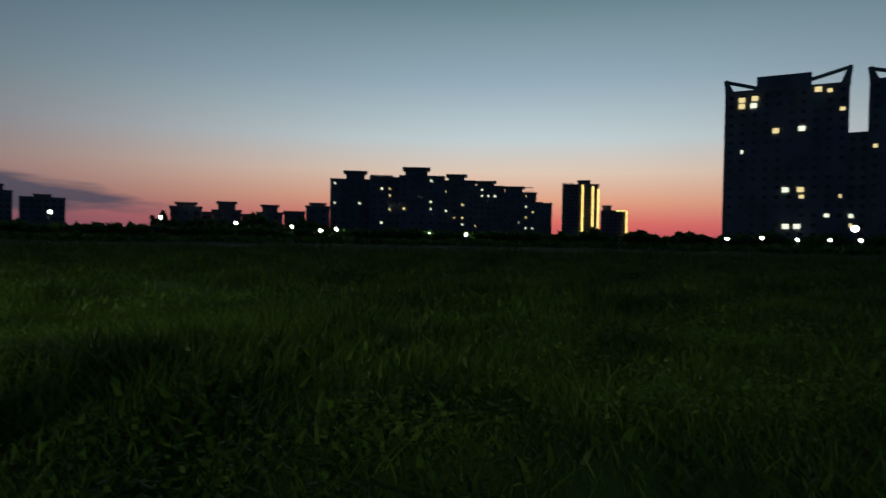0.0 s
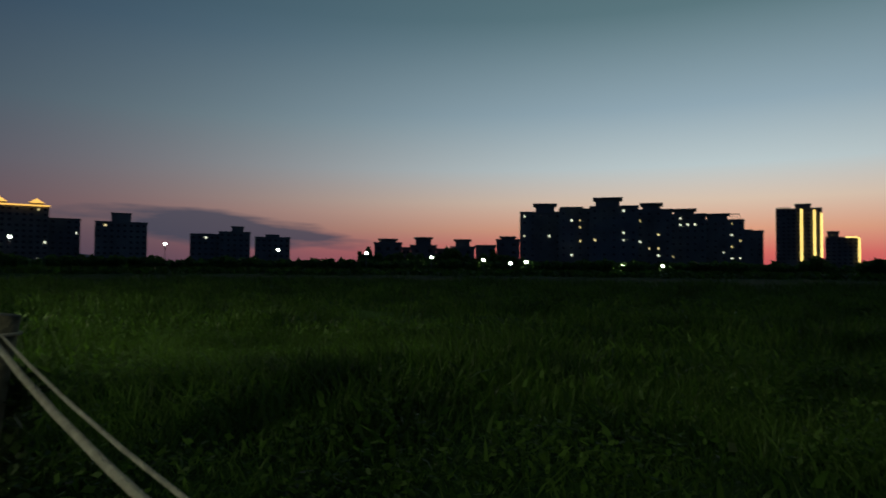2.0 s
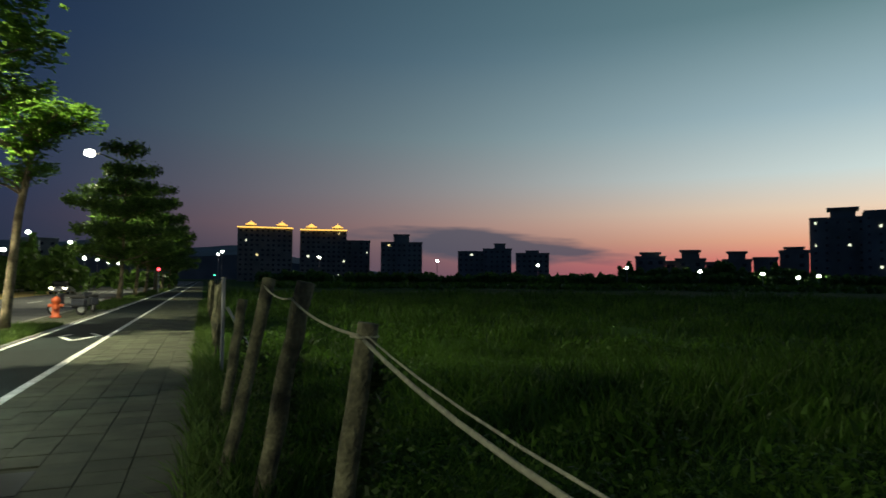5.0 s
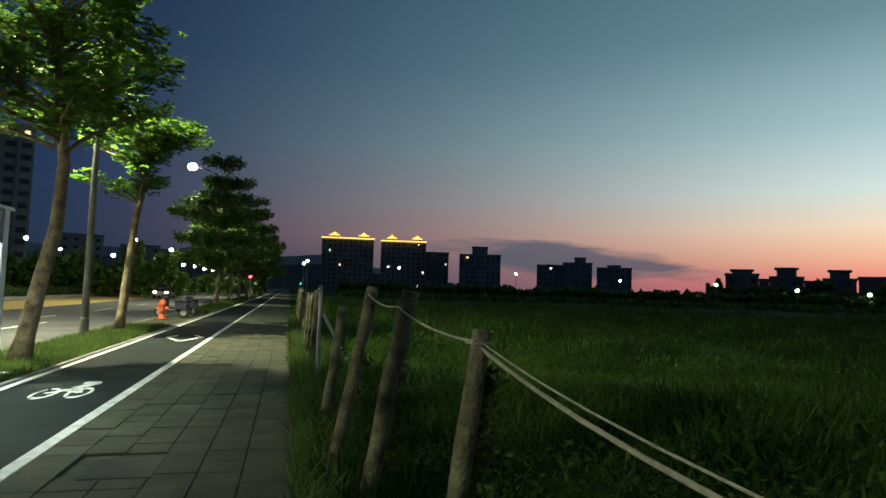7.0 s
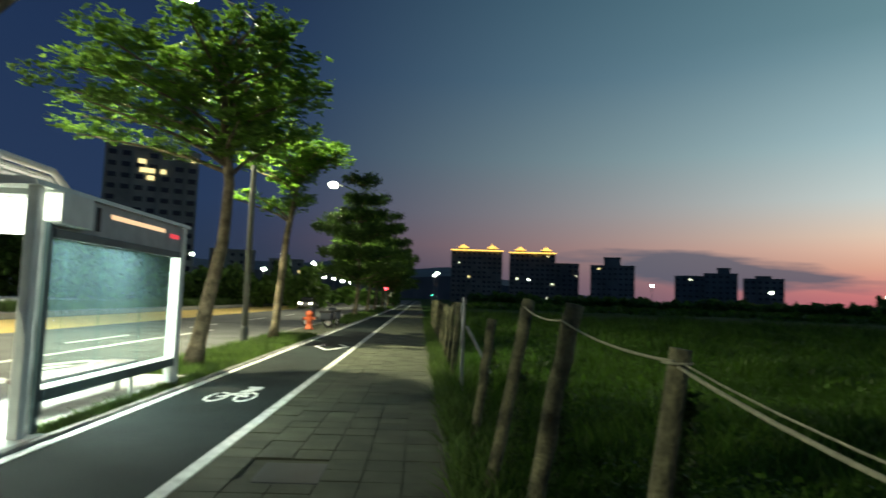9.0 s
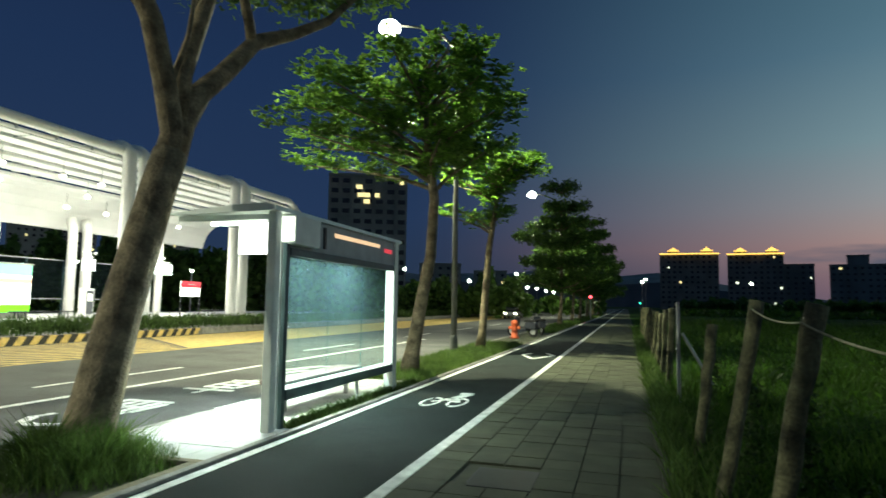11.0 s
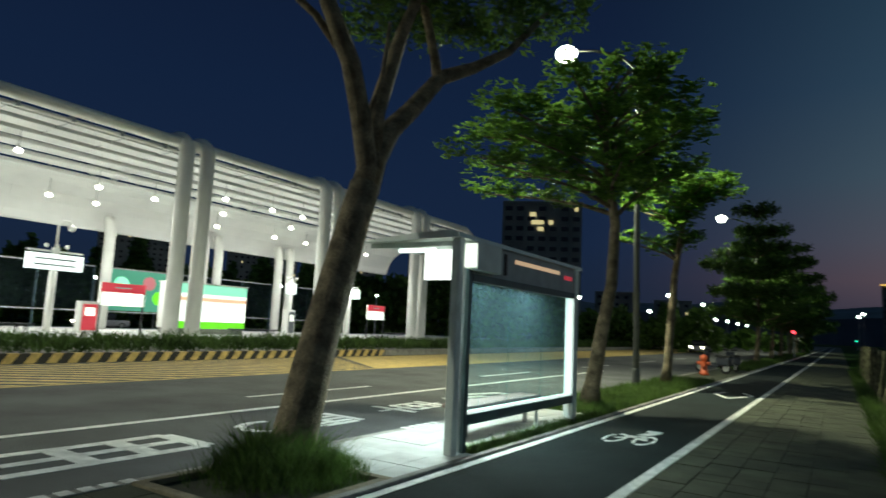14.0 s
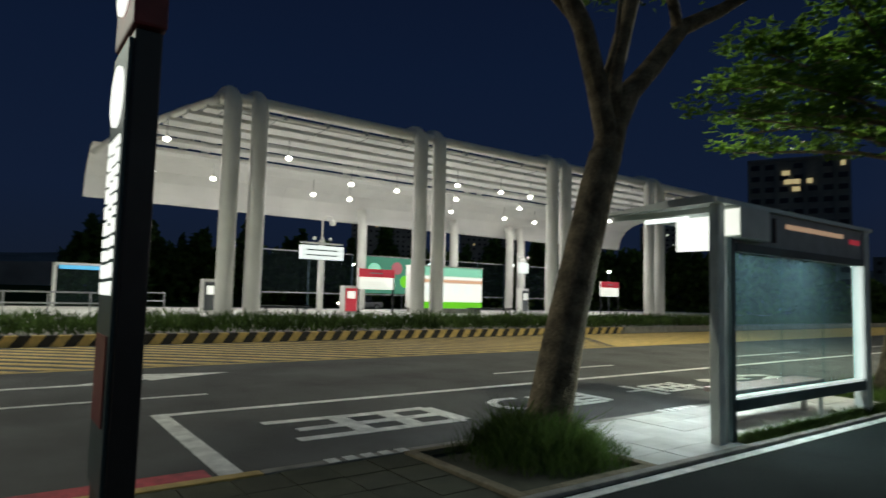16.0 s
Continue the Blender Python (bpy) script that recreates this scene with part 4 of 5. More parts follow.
# the forked tree beside the bus shelter
street_tree(-5.05, 5.37, [(0, 0, 0, 0.30), (0.0, 0.08, 0.35, 0.245), (0, 0.36, 1.4, 0.215), (0, 0.83, 2.9, 0.195), (0, 0.98, 3.3, 0.195)],
            [[(0, 0.93, 3.15, 0.17), (0, 1.00, 3.55, 0.14), (0.02, 0.80, 4.1, 0.13), (0.03, 0.53, 4.74, 0.12), (0, 0.12, 5.3, 0.10), (-0.2, -0.35, 6.3, 0.07), (-0.3, -0.7, 7.4, 0.04)],
             [(0, 1.0, 3.2, 0.16), (0, 1.15, 3.7, 0.15), (0, 1.40, 4.15, 0.15), (0, 1.86, 4.58, 0.135), (0.05, 2.48, 5.28, 0.115), (0.25, 3.14, 5.66, 0.09), (0.55, 3.70, 6.09, 0.07), (0.95, 4.47, 7.09, 0.04)],
             [(0, 1.10, 3.75, 0.12), (0, 1.10, 4.3, 0.12), (0, 1.32, 4.93, 0.105), (0, 1.56, 5.6, 0.09), (0.1, 1.85, 6.4, 0.07), (0.3, 2.1, 7.6, 0.04)],
             [(0.05, 2.42, 5.2, 0.08), (0.05, 2.33, 5.5, 0.075), (0.0, 2.07, 6.19, 0.065), (-0.1, 1.9, 7.2, 0.035)],
             [(0.03, 0.55, 4.7, 0.06), (-0.3, 0.2, 5.3, 0.05), (-0.8, -0.6, 5.9, 0.03)],
             [(0.0, 1.35, 5.0, 0.05), (-0.4, 1.8, 5.6, 0.04), (-0.9, 2.6, 6.2, 0.02)],
             [(0.02, 0.85, 4.0, 0.035), (0.1, 1.05, 4.7, 0.03), (0.15, 1.1, 5.5, 0.02)]],
            [(0.3, 3.2, 6.6, 1.5, 0.22), (0.7, 4.3, 7.2, 1.2, 0.25), (-0.4, 0.1, 6.5, 1.3, 0.25), (-0.7, -0.8, 6.2, 1.3, 0.2), (0, 1.5, 7.4, 2.4, 0.4), (0.3, 1.8, 8.4, 1.8, 0.4), (-0.8, 2.6, 6.5, 1.2, 0.2), (0.1, 1.2, 6.3, 0.9, 0.2)],
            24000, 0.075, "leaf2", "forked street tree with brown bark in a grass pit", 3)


def layered_tree(x, y, lean, z0, z1, spread, leaves, size, mat, label, seed, drift=0.0, thick=0.3):
    rng = random.Random(seed)
    h = z1 * 0.90
    trunk = [(0, 0, 0, 0.24), (lean * 0.25, 0, 0.5, 0.17), (lean * 0.8, 0, z0 * 0.55, 0.13), (lean, 0.05, z0, 0.10), (lean * 1.05, 0, (z0 + z1) / 2, 0.09), (lean, 0, h, 0.04)]
    limbs, pads = [], []
    tiers = 6
    for k in range(tiers):
        f = k / (tiers - 1)
        z = z0 + 0.25 + (z1 - z0 - 0.5) * f
        r = spread * (1.0 - 0.56 * f ** 1.3) * (0.8 if k == 0 else 1)
        m = 5 if k < 4 else 3
        ph = rng.uniform(0, 6.28)
        for j in range(m):
            a = ph + j * 6.283 / m + rng.uniform(-0.35, 0.35)
            q = r * rng.uniform(0.45, 0.78)
            zz = z + rng.uniform(-0.35, 0.35) + (0.14 if k < 4 else 0.05) * q
            px, py = lean + drift + q * math.cos(a), q * math.sin(a)
            pads.append((px, py, zz, r * rng.uniform(0.34, 0.52), thick))
            limbs.append([(lean, 0, z - 0.35, 0.06), (lean + 0.5 * q * math.cos(a), 0.5 * q * math.sin(a), z - 0.1, 0.04), (px, py, zz, 0.02)])
        pads.append((lean + drift * 0.5, 0, z, r * (0.36 if k < 4 else 0.55), thick * 1.3))
    pads = [q for q in pads if q[2] < z1 + 0.45]
    limbs = [q for q in limbs if q[-1][2] < z1 + 0.45]
    return street_tree(x, y, trunk, limbs, pads, leaves, size, mat, label, seed)


def tiered_tree(x, y, trunk, tiers, rosettes, size, mat, label, seed):
    """Flat tiers of branches: tier = (z, centre x, radius x, radius y, limbs, rise)."""
    rng = random.Random(seed)
    t = thing("street_tree", x, y, -0.03, label, "tree", "street trees")
    part("trunk", tubed([p[:3] for p in trunk], [p[3] for p in trunk], 12), M["bark"], t, smooth=True)
    at_z = lambda z: next(((a[0] + (b[0] - a[0]) * (z - a[2]) / (b[2] - a[2]), a[1] + (b[1] - a[1]) * (z - a[2]) / (b[2] - a[2])) for a, b in zip(trunk, trunk[1:]) if a[2] <= z <= b[2]), trunk[-1][:2])
    vs, fs = [], []

    def rosette(c, n, s0):
        for _ in range(n):
            a = rng.uniform(0, 6.283)
            d = Vector((math.cos(a), math.sin(a), rng.uniform(-0.25, 0.45)))
            o = c + d * s0 * rng.uniform(0.2, 1.3)
            u = d * s0 * rng.uniform(0.7, 1.2)
            v = Vector((-d.y, d.x, rng.uniform(-0.5, 0.5))) * s0 * 0.42
            i = len(vs)
            vs.extend((tuple(o - u), tuple(o - v), tuple(o + u), tuple(o + v)))
            fs.append((i, i + 1, i + 2, i + 3))

    total = sum(q[2] * q[3] for q in tiers)
    for z, cx, rx, ry, m, rise in tiers:
        tx, ty = at_z(z - 0.5)
        ph = rng.uniform(0, 6.28)
        share = rosettes * rx * ry / total / m
        for k in range(m):
            a = ph + k * 6.283 / m + rng.uniform(-0.3, 0.3)
            g = rng.uniform(0.72, 1.08)
            end = Vector((cx + rx * g * math.cos(a), ry * g * math.sin(a), z + rise * g + rng.uniform(-0.15, 0.2)))
            start = Vector((tx, ty, z - 0.5 + rng.uniform(-0.15, 0.1)))
            knee = start.lerp(end, 0.45) + Vector((rng.gauss(0, 0.1), rng.gauss(0, 0.1), 0.12))
            part("limb", tubed([start, start.lerp(knee, 0.5) + Vector((0, 0, 0.06)), knee, end], [0.055, 0.042, 0.032, 0.012], 6), M["bark"], t, smooth=True)
            for _ in range(int(share)):
                f = rng.random() ** 0.75
                base = knee.lerp(end, f * 1.04) if rng.random() < 0.72 else start.lerp(knee, 0.35 + 0.65 * rng.random())
                w = (0.18 + 0.62 * (1 - abs(f - 0.45))) * min(rx, ry) * 0.55
                off = Vector((rng.gauss(0, 1), rng.gauss(0, 1), 0)).normalized() * w * rng.random() ** 0.7
                c = base + off + Vector((0, 0, 0.10 + rng.gauss(0, 0.07) + 0.10 * off.length))
                if noise.noise(c * 1.5 + Vector((seed, 0, 0))) < -0.12:
                    continue
                rosette(c, 6, size)
    part("crown", raw("crown", vs, fs, M[mat]), None, t)
    return t


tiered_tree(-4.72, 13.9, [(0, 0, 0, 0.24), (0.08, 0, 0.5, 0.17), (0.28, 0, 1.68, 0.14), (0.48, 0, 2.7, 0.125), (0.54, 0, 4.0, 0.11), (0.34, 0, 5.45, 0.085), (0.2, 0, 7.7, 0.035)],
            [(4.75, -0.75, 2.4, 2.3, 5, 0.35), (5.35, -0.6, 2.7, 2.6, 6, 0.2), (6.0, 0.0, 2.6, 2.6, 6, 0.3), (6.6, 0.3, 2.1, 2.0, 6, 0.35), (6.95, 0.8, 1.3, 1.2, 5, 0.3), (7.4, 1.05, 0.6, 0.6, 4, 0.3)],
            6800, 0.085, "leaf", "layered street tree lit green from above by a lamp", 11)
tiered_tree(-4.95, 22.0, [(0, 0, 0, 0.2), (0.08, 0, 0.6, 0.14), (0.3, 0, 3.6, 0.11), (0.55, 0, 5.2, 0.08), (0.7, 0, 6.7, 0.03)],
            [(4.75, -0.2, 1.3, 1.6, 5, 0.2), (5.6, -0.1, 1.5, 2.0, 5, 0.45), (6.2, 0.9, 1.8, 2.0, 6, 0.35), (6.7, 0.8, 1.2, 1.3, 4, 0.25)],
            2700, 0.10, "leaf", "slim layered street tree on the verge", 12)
for k, (yy, top, sp) in enumerate(((49.0, 11.0, 4.0), (59.0, 11.0, 4.3), (70.0, 10.8, 4.5), (82.0, 10.4, 4.6), (96.0, 10.2, 4.6), (114.0, 10.0, 4.6))):
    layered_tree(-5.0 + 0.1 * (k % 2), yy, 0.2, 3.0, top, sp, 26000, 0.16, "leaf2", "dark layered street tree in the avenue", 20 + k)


# ---- bus shelter ----
def bus_shelter():
    s = thing("bus_shelter", -4.05, 7.06, 0.0, "grey steel bus shelter with glass back panel and lit roof", "bus shelter")
    L = 3.9
    part("main_post", boxed(-0.065, 0.055, -0.07, 0.06, 0, 2.66, bevel=0.018), M["shelter"], s)
    part("thin_post", boxed(-0.02, 0.06, 0.19, 0.27, 0, 2.3, bevel=0.01), M["shelter_dark"], s)
    part("thin_post", boxed(0.0, 0.03, 0.115, 0.145, 0, 2.3), M["steel"], s)
    part("end_post", boxed(-0.10, 0.08, L - 0.02, L + 0.16, 0, 2.7, bevel=0.015), M["shelter"], s)
    part("middle_leg", boxed(-0.02, 0.02, 2.5, 2.54, 0, 0.42), M["shelter"], s)
    for z0, z1 in ((0.34, 0.47), (2.14, 2.24)):
        part("frame_rail", boxed(-0.05, 0.07, 0.28, L, z0, z1, bevel=0.01), M["shelter_dark"], s)
    part("lit_sill", boxed(-0.04, 0.05, 0.3, L - 0.1, 0.472, 0.50), M["g_strip"], s, "bright lower edge of the glass panel")
    # no lamp itself: glow replaces the shelter light falling on this upright
    part("lit_jamb", boxed(-0.05, 0.055, L - 0.11, L - 0.02, 0.5, 2.14), M["g_strip"], s, "white upright at the end of the glass, its lamplight put in as glow")
    n = 3
    w = (L - 0.4) / n
    for i in range(n):
        p = part("glass_pane", boxed(-0.006, 0.006, 0.3 + i * w + 0.01, 0.3 + (i + 1) * w - 0.01, 0.5, 2.14), M["glass"], s)
        p.visible_shadow = False
        part("pane_edge", boxed(-0.009, 0.009, 0.3 + i * w - 0.006, 0.3 + i * w + 0.006, 0.5, 2.14), M["glass"], s)
    # thin glass strips standing in for streaks of reflected tube light
    for yy in (0.62, 2.05, 2.62):
        part("frosted_stripe", boxed(0.0065, 0.008, yy, yy + 0.022, 0.5, 2.14), M["glass"], s)
    part("header", boxed(-0.06, 0.05, 0.3, L + 0.1, 2.24, 2.66, bevel=0.01), M["header"], s)
    part("route_strip", boxed(0.051, 0.06, 1.5, 3.2, 2.50, 2.56), M["g_orange"], s, "orange lit strip on the header")
    part("red_marker", boxed(0.051, 0.062, 3.42, 3.76, 2.44, 2.51), M["sign_red"], s)
    part("dark_bracket", boxed(0.051, 0.075, 1.15, 1.21, 2.3, 2.6), M["dark"], s)
    part("sign_box", boxed(-0.04, 0.17, 0.2, 0.85, 2.28, 2.655, bevel=0.015), M["shelter"], s, "grey sign box at the post")
    part("sign_face", boxed(-0.02, 0.15, 0.19, 0.199, 2.32, 2.62), M["g_cream"], s, "lit end of the sign box")
    prof = [(0.09, 2.665), (0.08, 2.72), (-0.05, 2.755), (-0.5, 2.74), (-1.0, 2.70), (-1.45, 2.655), (-1.45, 2.635), (-1.0, 2.64), (-0.5, 2.65), (-0.2, 2.655)]
    b = bmesh.new()
    a0 = [b.verts.new((x, -0.15, z)) for x, z in prof]
    a1 = [b.verts.new((x, L + 0.3, z)) for x, z in prof]
    for k in range(len(prof)):
        q = (k + 1) % len(prof)
        b.faces.new((a0[k], a0[q], a1[q], a1[k]))
    b.faces.new(a0[::-1])
    b.faces.new(a1)
    part("roof", b, M["shelter"], s, "curved grey roof", smooth=False)
    for yy in (0.02, 2.1, L):
        part("roof_beam", boxed(-1.42, -0.08, yy - 0.03, yy + 0.03, 2.57, 2.635), M["shelter"], s)
    part("light_tube", tubed([(-1.15, 0.3, 2.57), (-0.55, 0.3, 2.57)], 0.03, 8), M["g_tube"], s)
    for yy in (0.35, 1.7, 3.0):
        part("light_tube", tubed([(-0.7, yy, 2.57), (-0.7, yy + 1.1, 2.57)], 0.03, 8), M["g_tube"], s)
    part("hanging_sign", boxed(-0.52, -0.12, 0.0, 0.06, 2.14, 2.53, bevel=0.01), M["g_white"], s, "white lit square sign under the roof")
    for yy in (1.2, 3.2):
        part("bench_leg", boxed(-0.55, -0.49, yy, yy + 0.06, 0, 0.42), M["steel"], s)
    part("bench_seat", boxed(-0.72, -0.30, 0.9, 3.4, 0.42, 0.48, bevel=0.015), M["bench_stone"], s)


bus_shelter()


# ---- bus stop totem ----
def totem():
    t = thing("bus_stop_totem", -4.75, 1.235, 0.0, "tall dark bus stop totem with a lit lettered face", "bus stop sign")
    part("column", boxed(-0.32, 0.32, -0.10, 0.06, 0, 3.15, bevel=0.012), M["totem"], t)
    part("head", boxed(-0.34, 0.34, -0.12, 0.08, 3.17, 4.2, bevel=0.02), M["dull_red"], t, "red head panel")
    f = part("lit_face", boxed(-0.27, 0.27, -0.125, -0.101, 0.3, 3.1), M["shelter_dark"], t)
    b = bmesh.new()
    bmesh.ops.create_cone(b, cap_ends=True, segments=20, radius1=0.2, radius2=0.2, depth=0.02)
    bmesh.ops.rotate(b, matrix=Matrix.Rotation(radians(90), 3, "X"), verts=b.verts)
    bmesh.ops.translate(b, vec=(0, -0.135, 2.78), verts=b.verts)
    part("round_emblem", b, M["g_white"], f, "plain round lit emblem")
    b = bmesh.new()
    bmesh.ops.create_cone(b, cap_ends=True, segments=20, radius1=0.22, radius2=0.22, depth=0.02)
    bmesh.ops.rotate(b, matrix=Matrix.Rotation(radians(90), 3, "X"), verts=b.verts)
    bmesh.ops.translate(b, vec=(0, -0.135, 3.55), verts=b.verts)
    part("head_emblem", b, M["g_white"], t, "plain round lit emblem")
    rng = random.Random(5)
    for col in range(3):
        z = 2.5
        while z > 1.55:
            h = rng.uniform(0.05, 0.09)
            part("lettering_bar", boxed(-0.22 + col * 0.15, -0.10 + col * 0.15, -0.135, -0.126, z - h, z), M["g_white"], f)
            z -= h + 0.025
    part("lower_panel", boxed(-0.2, 0.2, -0.135, -0.126, 0.7, 1.25), M["dull_red"], f, "dull red lower panel")


totem()


# ---- street lamps ----
def street_lamp(x, y, arm):
    s = thing("street_lamp", x, y, -0.05, "tall grey street lamp with a curved arm, lit", "street lamp", "street lamps")
    part("base", tubed([(0, 0, 0), (0, 0, 0.55), (0, 0, 0.62)], [0.135, 0.12, 0.09], 10), M["pole"], s)
    part("pole", tubed([(0, 0, 0.5), (0, 0, 5.0), (0, 0, 9.9)], [0.10, 0.085, 0.06], 10), M["pole"], s, smooth=True)
    part("arm", tubed([(0, 0, 9.8), (arm * 0.06, 0, 10.35), (arm * 0.25, 0, 10.85), (arm * 0.6, 0, 11.2), (arm * 0.85, 0, 11.32)], [0.06, 0.055, 0.05, 0.045, 0.04], 8), M["pole"], s, smooth=True)
    h = part("lamp_head", boxed(arm - 0.35, arm + 0.35, -0.15, 0.15, 11.28, 11.42, bevel=0.03), M["pole"], s)
    # lens globe oversized so that it takes in the lamp's glare
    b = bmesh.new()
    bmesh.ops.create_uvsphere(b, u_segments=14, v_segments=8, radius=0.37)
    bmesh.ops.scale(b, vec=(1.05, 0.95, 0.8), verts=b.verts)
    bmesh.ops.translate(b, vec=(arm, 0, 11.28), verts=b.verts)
    part("lens", b, M["g_lamp"], h, "glowing lens, enlarged to stand for its glare", smooth=True)
    return s


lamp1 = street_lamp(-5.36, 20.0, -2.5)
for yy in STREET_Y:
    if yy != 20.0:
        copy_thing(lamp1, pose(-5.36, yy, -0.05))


# ---- log fence with rope ----
def fence():
    f = thing("rope_fence", 1.05, 3.1, -0.1, "leaning log fence posts joined by a slack pale rope", "fence")
    off = Matrix.Translation((-1.05, -3.1, 0.1))
    rng = random.Random(8)
    posts = [(1.15, -1.3, 1.30, -1.3, 1.45), (1.06, 3.15, 1.26, 3.10, 1.42), (0.945, 5.1, 1.25, 5.0, 1.60), (0.70, 5.7, 1.10, 6.05, 1.62), (0.74, 7.6, 0.98, 7.9, 1.38)]
    posts += [(0.8, 13.2 + 1.9 * k, 0.95 + rng.uniform(-0.08, 0.08), 13.2 + 1.9 * k, 1.45 + rng.uniform(-0.1, 0.1)) for k in range(15)]
    for bx, by, tx, ty, tz in posts:
        r = {3.15: 0.052, 5.1: 0.07}.get(by, rng.uniform(0.055, 0.068))
        n = 9
        pts = [(bx + (tx - bx) * k / n + rng.gauss(0, 0.006), by + (ty - by) * k / n + rng.gauss(0, 0.006), -0.25 + (tz + 0.25) * k / n) for k in range(n + 1)]
        part("log_post", tubed(pts, [r * rng.uniform(0.93, 1.07) for _ in pts], 12), M["post"], f, smooth=True, at=off)

    def sag(a, b, d, n=12):
        return [tuple(Vector(a).lerp(Vector(b), k / n) - Vector((0, 0, d * 4 * (k / n) * (1 - k / n)))) for k in range(n + 1)]

    part("rope", tubed(sag((1.25, -1.3, 1.36), (1.23, 3.05, 1.345), 0.18), 0.009, 8), M["rope"], f, smooth=True, at=off)
    part("rope", tubed(sag((1.27, -1.3, 1.37), (1.25, 3.05, 1.36), 0.156), 0.0045, 8), M["rope"], f, smooth=True, at=off)
    part("rope", tubed(sag((1.20, 3.05, 1.37), (1.15, 4.95, 1.48), 0.04), 0.0075, 8), M["rope"], f, smooth=True, at=off)
    part("rope", tubed(sag((1.15, 4.95, 1.48), (1.05, 6.0, 1.56), 0.04), 0.007, 8), M["rope"], f, smooth=True, at=off)
    kn = [(1.245 + 0.064 * math.cos(a), 3.10 + 0.064 * math.sin(a), 1.36) for a in np.linspace(0, 6.283, 14)]
    part("rope_knot", tubed(kn, 0.006, 6), M["rope"], f, at=off)
    vr = random.Random(31)
    for nm, vx, vy, vh, vn in (("vine", 1.24, 3.2, 1.28, 900), ("vine", 1.16, 5.2, 1.2, 500), ("vine", 0.98, 6.1, 1.0, 420), ("vine", 0.92, 8.0, 1.1, 300)):
        vs, fs = [], []
        for _ in range(vn):
            z = vh * vr.random() ** 0.8
            c = Vector((vx + 0.04 - 0.10 * (1 - z / vh) + abs(vr.gauss(0, 0.055)), vy + vr.gauss(0, 0.07), z - 0.05))
            u = Vector((vr.gauss(0, 1), vr.gauss(0, 1), vr.gauss(0, 1))).normalized() * vr.uniform(0.012, 0.034)
            v = Vector((vr.gauss(0, 1), vr.gauss(0, 1), vr.gauss(0, 1))).normalized() * 0.018
            i = len(vs)
            vs += [tuple(c - u), tuple(c - v), tuple(c + u), tuple(c + v)]
            fs.append((i, i + 1, i + 2, i + 3))
        part(nm, raw("vine", vs, fs, M["vine"]), None, f, "dark creeper grown up the post", at=off)
    q = thing("fence_stake", 0.86, 11.2, -0.1, "thin metal stake with a diagonal brace in the weeds", "stake")
    part("stake", tubed([(0, 0, 0), (0, 0, 1.75)], 0.03, 8), M["steel"], q)
    part("brace", tubed([(0.06, 0, 1.25), (0.5, 0, 0.45)], 0.025, 8), M["steel"], q)


fence()


# ---- far buildings ----
def at_az(az, rng_):
    a = radians(az * 1.0095 + 0.3)
    return 0.5 + rng_ * math.sin(a), 0.5 + rng_ * math.cos(a)


def height(el, rng_):
    return 1.6 + rng_ * math.tan(radians(el + 0.18))


WIN = {}


def window_mesh(w, h, key):
    k = (w, h, key)
    if k not in WIN:
        WIN[k] = mesh_of("window", boxed(-w / 2, w / 2, -0.12, 0.1, -h / 2, h / 2), M[key])
    return WIN[k]


def block(name, az0, az1, el, dist, label, deep=16.0, floors=None, cols=None, lit=0.08, mat="facade", seed=1, warm=0.4, crown=True, win=(1.5, 1.3), stairs=False):
    azc = (az0 + az1) / 2
    x, y = at_az(azc, dist)
    w = 2 * dist * math.tan(radians(az1 - az0) / 2)
    h = height(el, dist)
    b = thing(name, x, y, -0.3, label, "building", rz=-(azc * 1.0095 + 0.3))
    rng = random.Random(seed)
    h += 0.3
    part("wall", boxed(-w / 2, w / 2, 0, deep, 0, h), M[mat], b)
    part("parapet", boxed(-w / 2 - 0.3, w / 2 + 0.3, -0.3, deep + 0.3, h, h + 0.9), M[mat], b)
    floors = floors or max(2, int(h / 3.2))
    cols = cols or max(2, int(w / 3.6))
    stair = int(cols * 0.6) if stairs else -1
    for i in range(cols):
        if i % 2 == 0 and cols > 3:
            xx = -w / 2 + w * i / cols
            part("pier", boxed(xx - 0.25, xx + 0.25, -0.35, 0, 0, h - 0.5), M[mat], b)
        for j in range(floors):
            if rng.random() < 0.12:
                continue
            r = rng.random() * (0.22 if i == stair else 1.25)
            key = "pane" if r > lit or j == 0 else ("g_win" if rng.random() < warm else "g_winw")
            ww = win[0] if key == "pane" else win[0] * rng.choice((0.5, 0.8, 1.0))
            part("window", window_mesh(round(ww, 2), win[1], key), None, b, at=pose(-w / 2 + w * (i + 0.5) / cols, -0.06, h * (j + 0.55) / floors))
    return b, w, h, deep


def cap(b, x0, x1, y0, y1, z0, z1, mat, over=1.0):
    part("roof_house", boxed(x0, x1, y0, y1, z0, z1 - 0.7), M[mat], b)
    part("roof_slab", boxed(x0 - over, x1 + over, y0 - over, y1 + over, z1 - 0.7, z1), M[mat], b)


